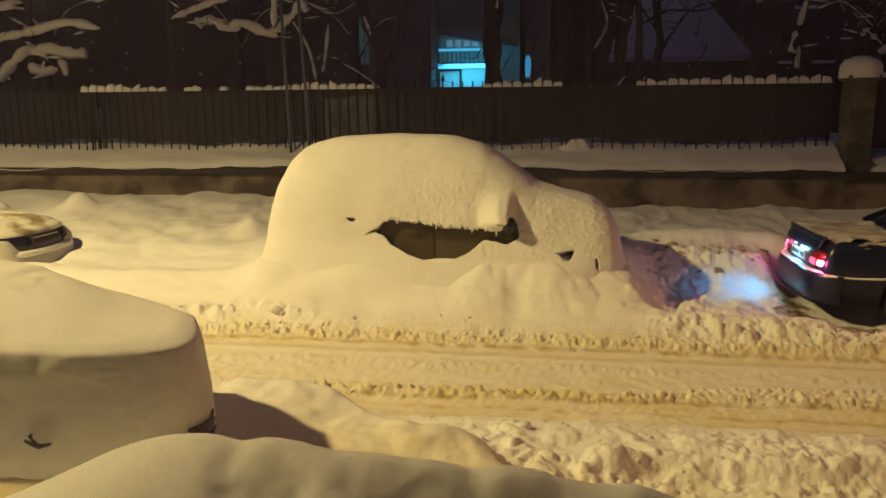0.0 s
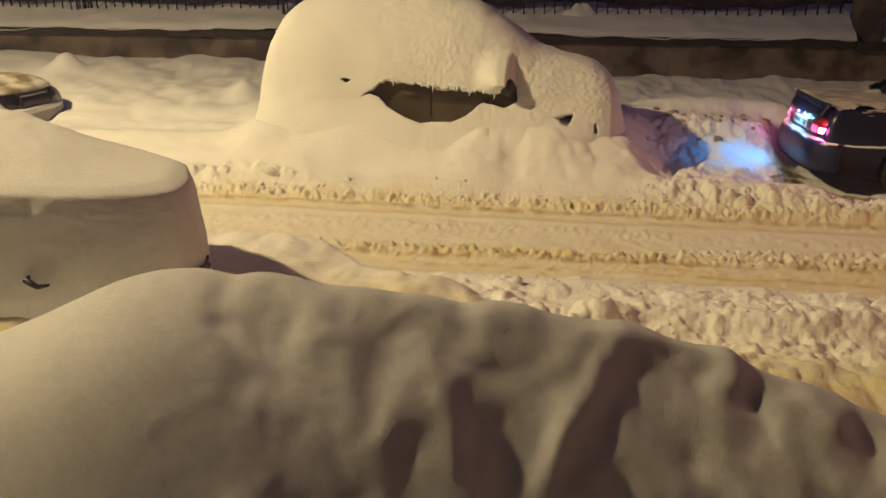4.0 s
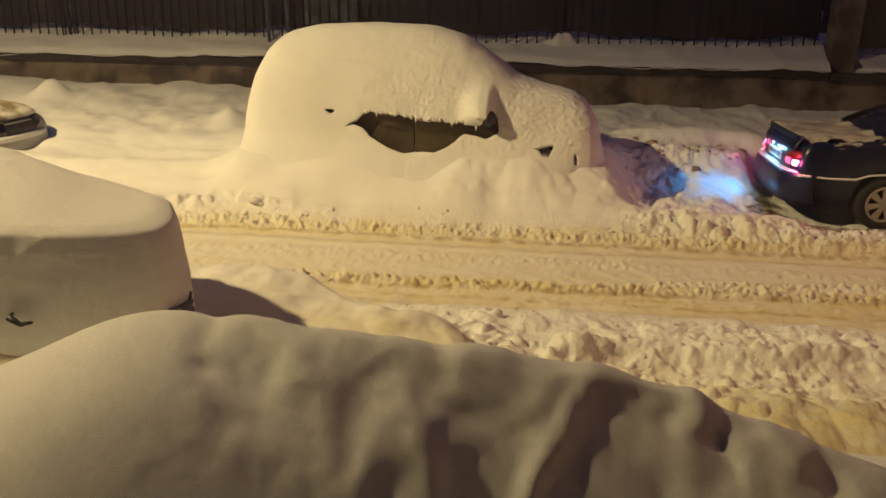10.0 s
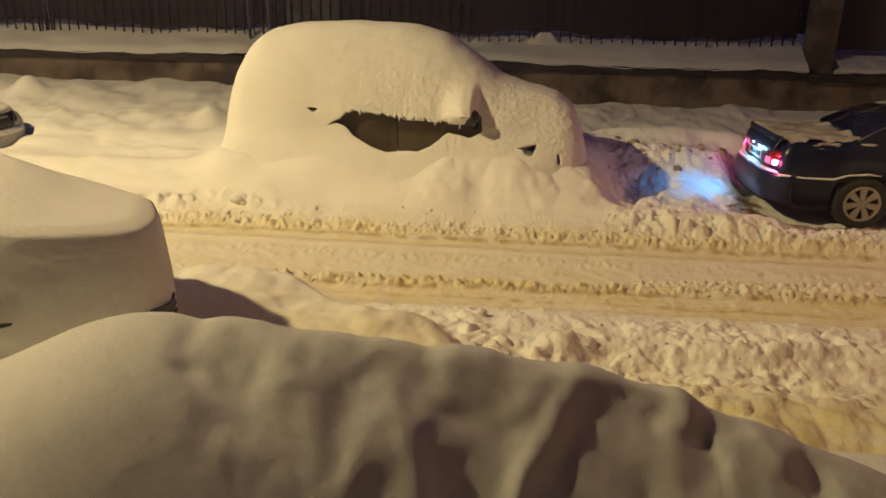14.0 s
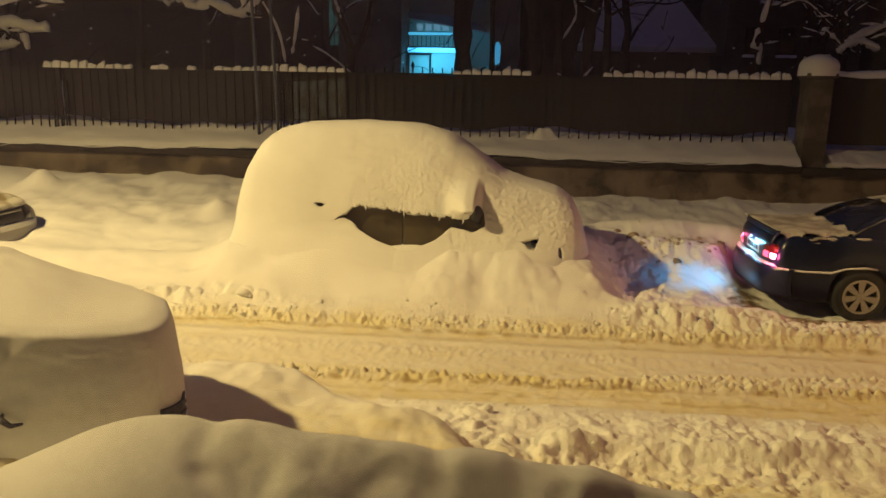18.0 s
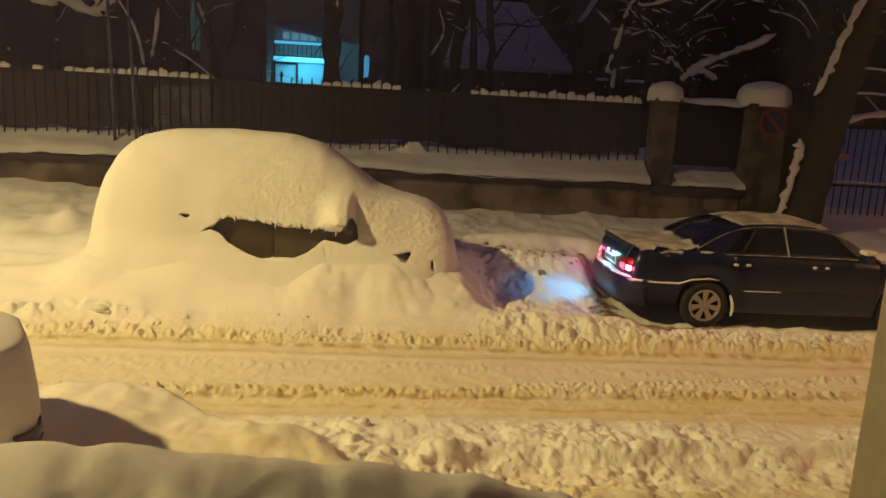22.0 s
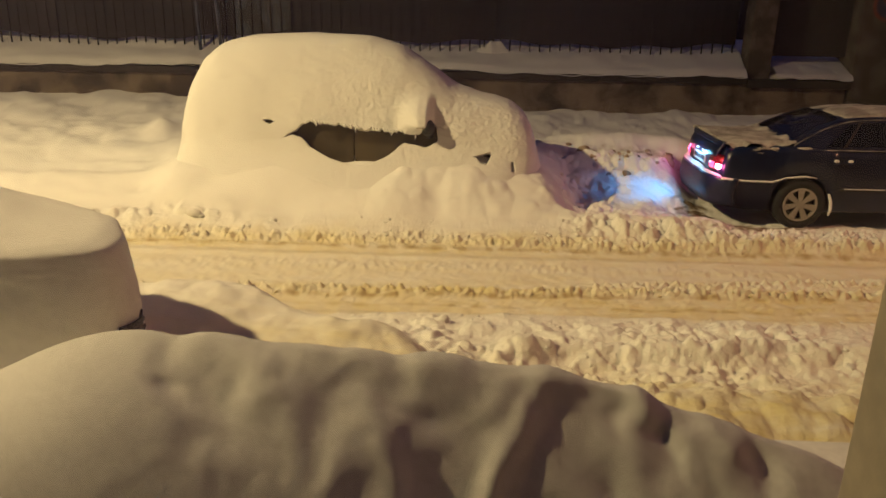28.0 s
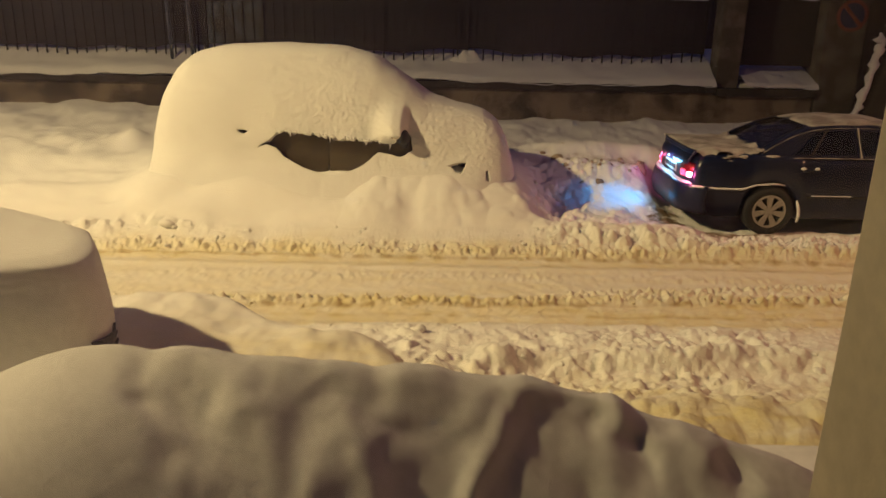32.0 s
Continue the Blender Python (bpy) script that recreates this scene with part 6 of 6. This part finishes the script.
pane_ = put("window", box_mesh("window", -5.1, -4.32, 1.12, 1.19, 3.05, 5.35, 0.02), mat("dim_teal_window", (0.10, 0.22, 0.20), 0.35, vary=0.3, scale=1.2, emit=(0.02, 0.10, 0.09), power=0.35), hall, "tall dim window with a teal glow")
for x in (-5.1, -4.72, -4.34):
    put("window_bar", box_mesh("window_bar", x - 0.02, x + 0.02, 1.09, 1.12, 3.05, 5.35), IRON, pane_)
# green-lit corner edge of the building, its light put into a coloured tube
put("drain_pipe", tube_mesh("drain_pipe", [(-5.05, 1.1, 0), (-5.05, 1.1, 8.5)], [0.07, 0.07], 8), mat("lit_edge_green", (0.1, 0.2, 0.16), 0.5, vary=0.2), hall)
put("wall", box_mesh("wall", 2.45, 3.6, 0.0, 6, -0.5, 9, 0.03), RENDER, hall)
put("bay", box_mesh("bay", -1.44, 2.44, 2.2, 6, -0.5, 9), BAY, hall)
put("light_strip", box_mesh("light_strip", -1.32, 1.34, 0.9, 1.1, 2.78, 2.98, 0.02), BLUE_STRIP, hall, "glowing strip of cold light")
put("light_strip", box_mesh("light_strip", -1.32, 1.36, 1.1, 1.2, 3.55, 3.66, 0.02), BLUE_STRIP, hall, "glowing strip of cold light")
put("fascia", box_mesh("fascia", -1.36, 1.40, 1.0, 2.1, 2.98, 3.05, 0.01), CONCRETE_DARK, hall)
put("canopy", prism("canopy", [(-1.4, 4.55), (0.4, 4.45), (1.9, 4.05), (2.2, 3.8), (2.2, 3.7), (-1.4, 4.3)], 1.3, 2.1, 0.02), mat("canopy_sheet", (0.3, 0.36, 0.42), 0.5, vary=0.15, scale=2), hall)
for k in range(14):
    x = -1.3 + 0.2 * k
    put("baluster", box_mesh("baluster", x, x + 0.025, 0.98, 1.0, 3.05, 3.5), IRON, hall)
put("door_frame", box_mesh("door_frame", -1.25, -0.28, 0.98, 1.06, 2.66, 2.74), IRON, hall)
put("door_frame", box_mesh("door_frame", -0.34, -0.28, 0.98, 1.06, 0.4, 2.66), IRON, hall)
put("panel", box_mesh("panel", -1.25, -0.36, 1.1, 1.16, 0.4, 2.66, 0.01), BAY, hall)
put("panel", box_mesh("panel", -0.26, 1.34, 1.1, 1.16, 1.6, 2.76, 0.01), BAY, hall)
for x in (-0.95, -0.55, -0.15, 0.25):
    put("window", box_mesh("window", x - 0.14, x + 0.14, 2.14, 2.19, 3.82, 4.12, 0.01), mat("pale_window", (0.3, 0.4, 0.45), 0.3, emit=(0.16, 0.34, 0.44), power=0.5), hall)
put("high_window", box_mesh("high_window", 0.25, 0.42, 2.10, 2.19, 6.4, 7.1, 0.01), mat("yellow_window", (0.5, 0.4, 0.2), 0.3, emit=(0.5, 0.38, 0.1), power=0.5), hall)
lamp = bpy.data.lights.new("bay_light", "AREA")
lamp.energy, lamp.color, lamp.size = 55, (0.10, 0.62, 1.0), 1.6
ob = new("bay_light", lamp)
ob.matrix_world = look((-4.0, 33.2, 4.25), (-4.0, 34.2, 3.2))
post_lamp = thing("garden_lamp", (-0.9, 24.0, 1.5), "small post lamp glowing cold blue", "lamp")
put("lamp_post", tube_mesh("lamp_post", [(0, 0, 0), (0, 0, 2.0)], [0.04, 0.03], 8), IRON, post_lamp)
put("lamp_head", tube_mesh("lamp_head", [(0, 0, 1.95), (0, 0, 2.3), (0, 0, 2.55), (0, 0, 2.65)], [0.07, 0.1, 0.09, 0.03], 10), mat("cold_lamp_glass", (0.3, 0.6, 0.8), 0.3, emit=(0.05, 0.40, 0.70), power=0.6), post_lamp)

# house with a snowy roof, a dark one beside it
WALLS = mat("dark_house_wall", (0.05, 0.046, 0.042), 0.9, vary=0.3, scale=1)
house = thing("garden_house", (4.5, 42.0, 1.5), "dark house under a broad snow-covered roof", "house")
put("wall", box_mesh("wall", -1.6, 5.2, 0, 6, 0, 3.7), WALLS, house)


def roof(name, quad, back, material, parent):
    bm = bmesh.new()
    f = [bm.verts.new(v) for v in quad]
    b = [bm.verts.new((x, y + back, z - 0.25)) for x, y, z in quad]
    bm.faces.new(f), bm.faces.new(b[::-1])
    for k in range(4):
        bm.faces.new((f[k], b[k], b[(k + 1) % 4], f[(k + 1) % 4]))
    return put(name, mesh_of(name, bm), material, parent, "smooth snow on the roof")


roof("roof", [(-1.8, -0.4, 3.6), (5.5, -0.4, 3.6), (3.0, 2.6, 7.4), (-0.6, 2.6, 7.4)], 0.3, SNOW, house)
dark_house = thing("gabled_house", (12.5, 40.0, 1.5), "tall dark gabled house, snow under its eaves", "house")
put("wall", prism("wall", [(-2.6, -0.5), (4, -0.5), (4, 9), (0.9, 12), (-2.6, 6.2)], 0, 6), WALLS, dark_house)
put("eave_snow", prism("eave_snow", [(-2.9, 6.0), (-2.7, 6.0), (1.1, 12.2), (0.9, 12.4)], -0.3, 0.4, 0.02), SNOW, dark_house)
for x, z in ((-1.2, 3.2), (0.4, 3.2), (-0.6, 5.8)):
    w = put("window", box_mesh("window", x - 0.4, x + 0.4, -0.06, 0.02, z, z + 1.3, 0.02), DARK_GLASS, dark_house)
    put("sill_snow", box_mesh("sill_snow", x - 0.5, x + 0.5, -0.2, 0.0, z - 0.16, z - 0.02, 0.04), SNOW, w)
put("backdrop_wood", box_mesh("backdrop_wood", -90, 90, 70, 72, 0, 16), SKYDARK, kind="structure", label="dark mass of trees and houses beyond the garden", category="backdrop")
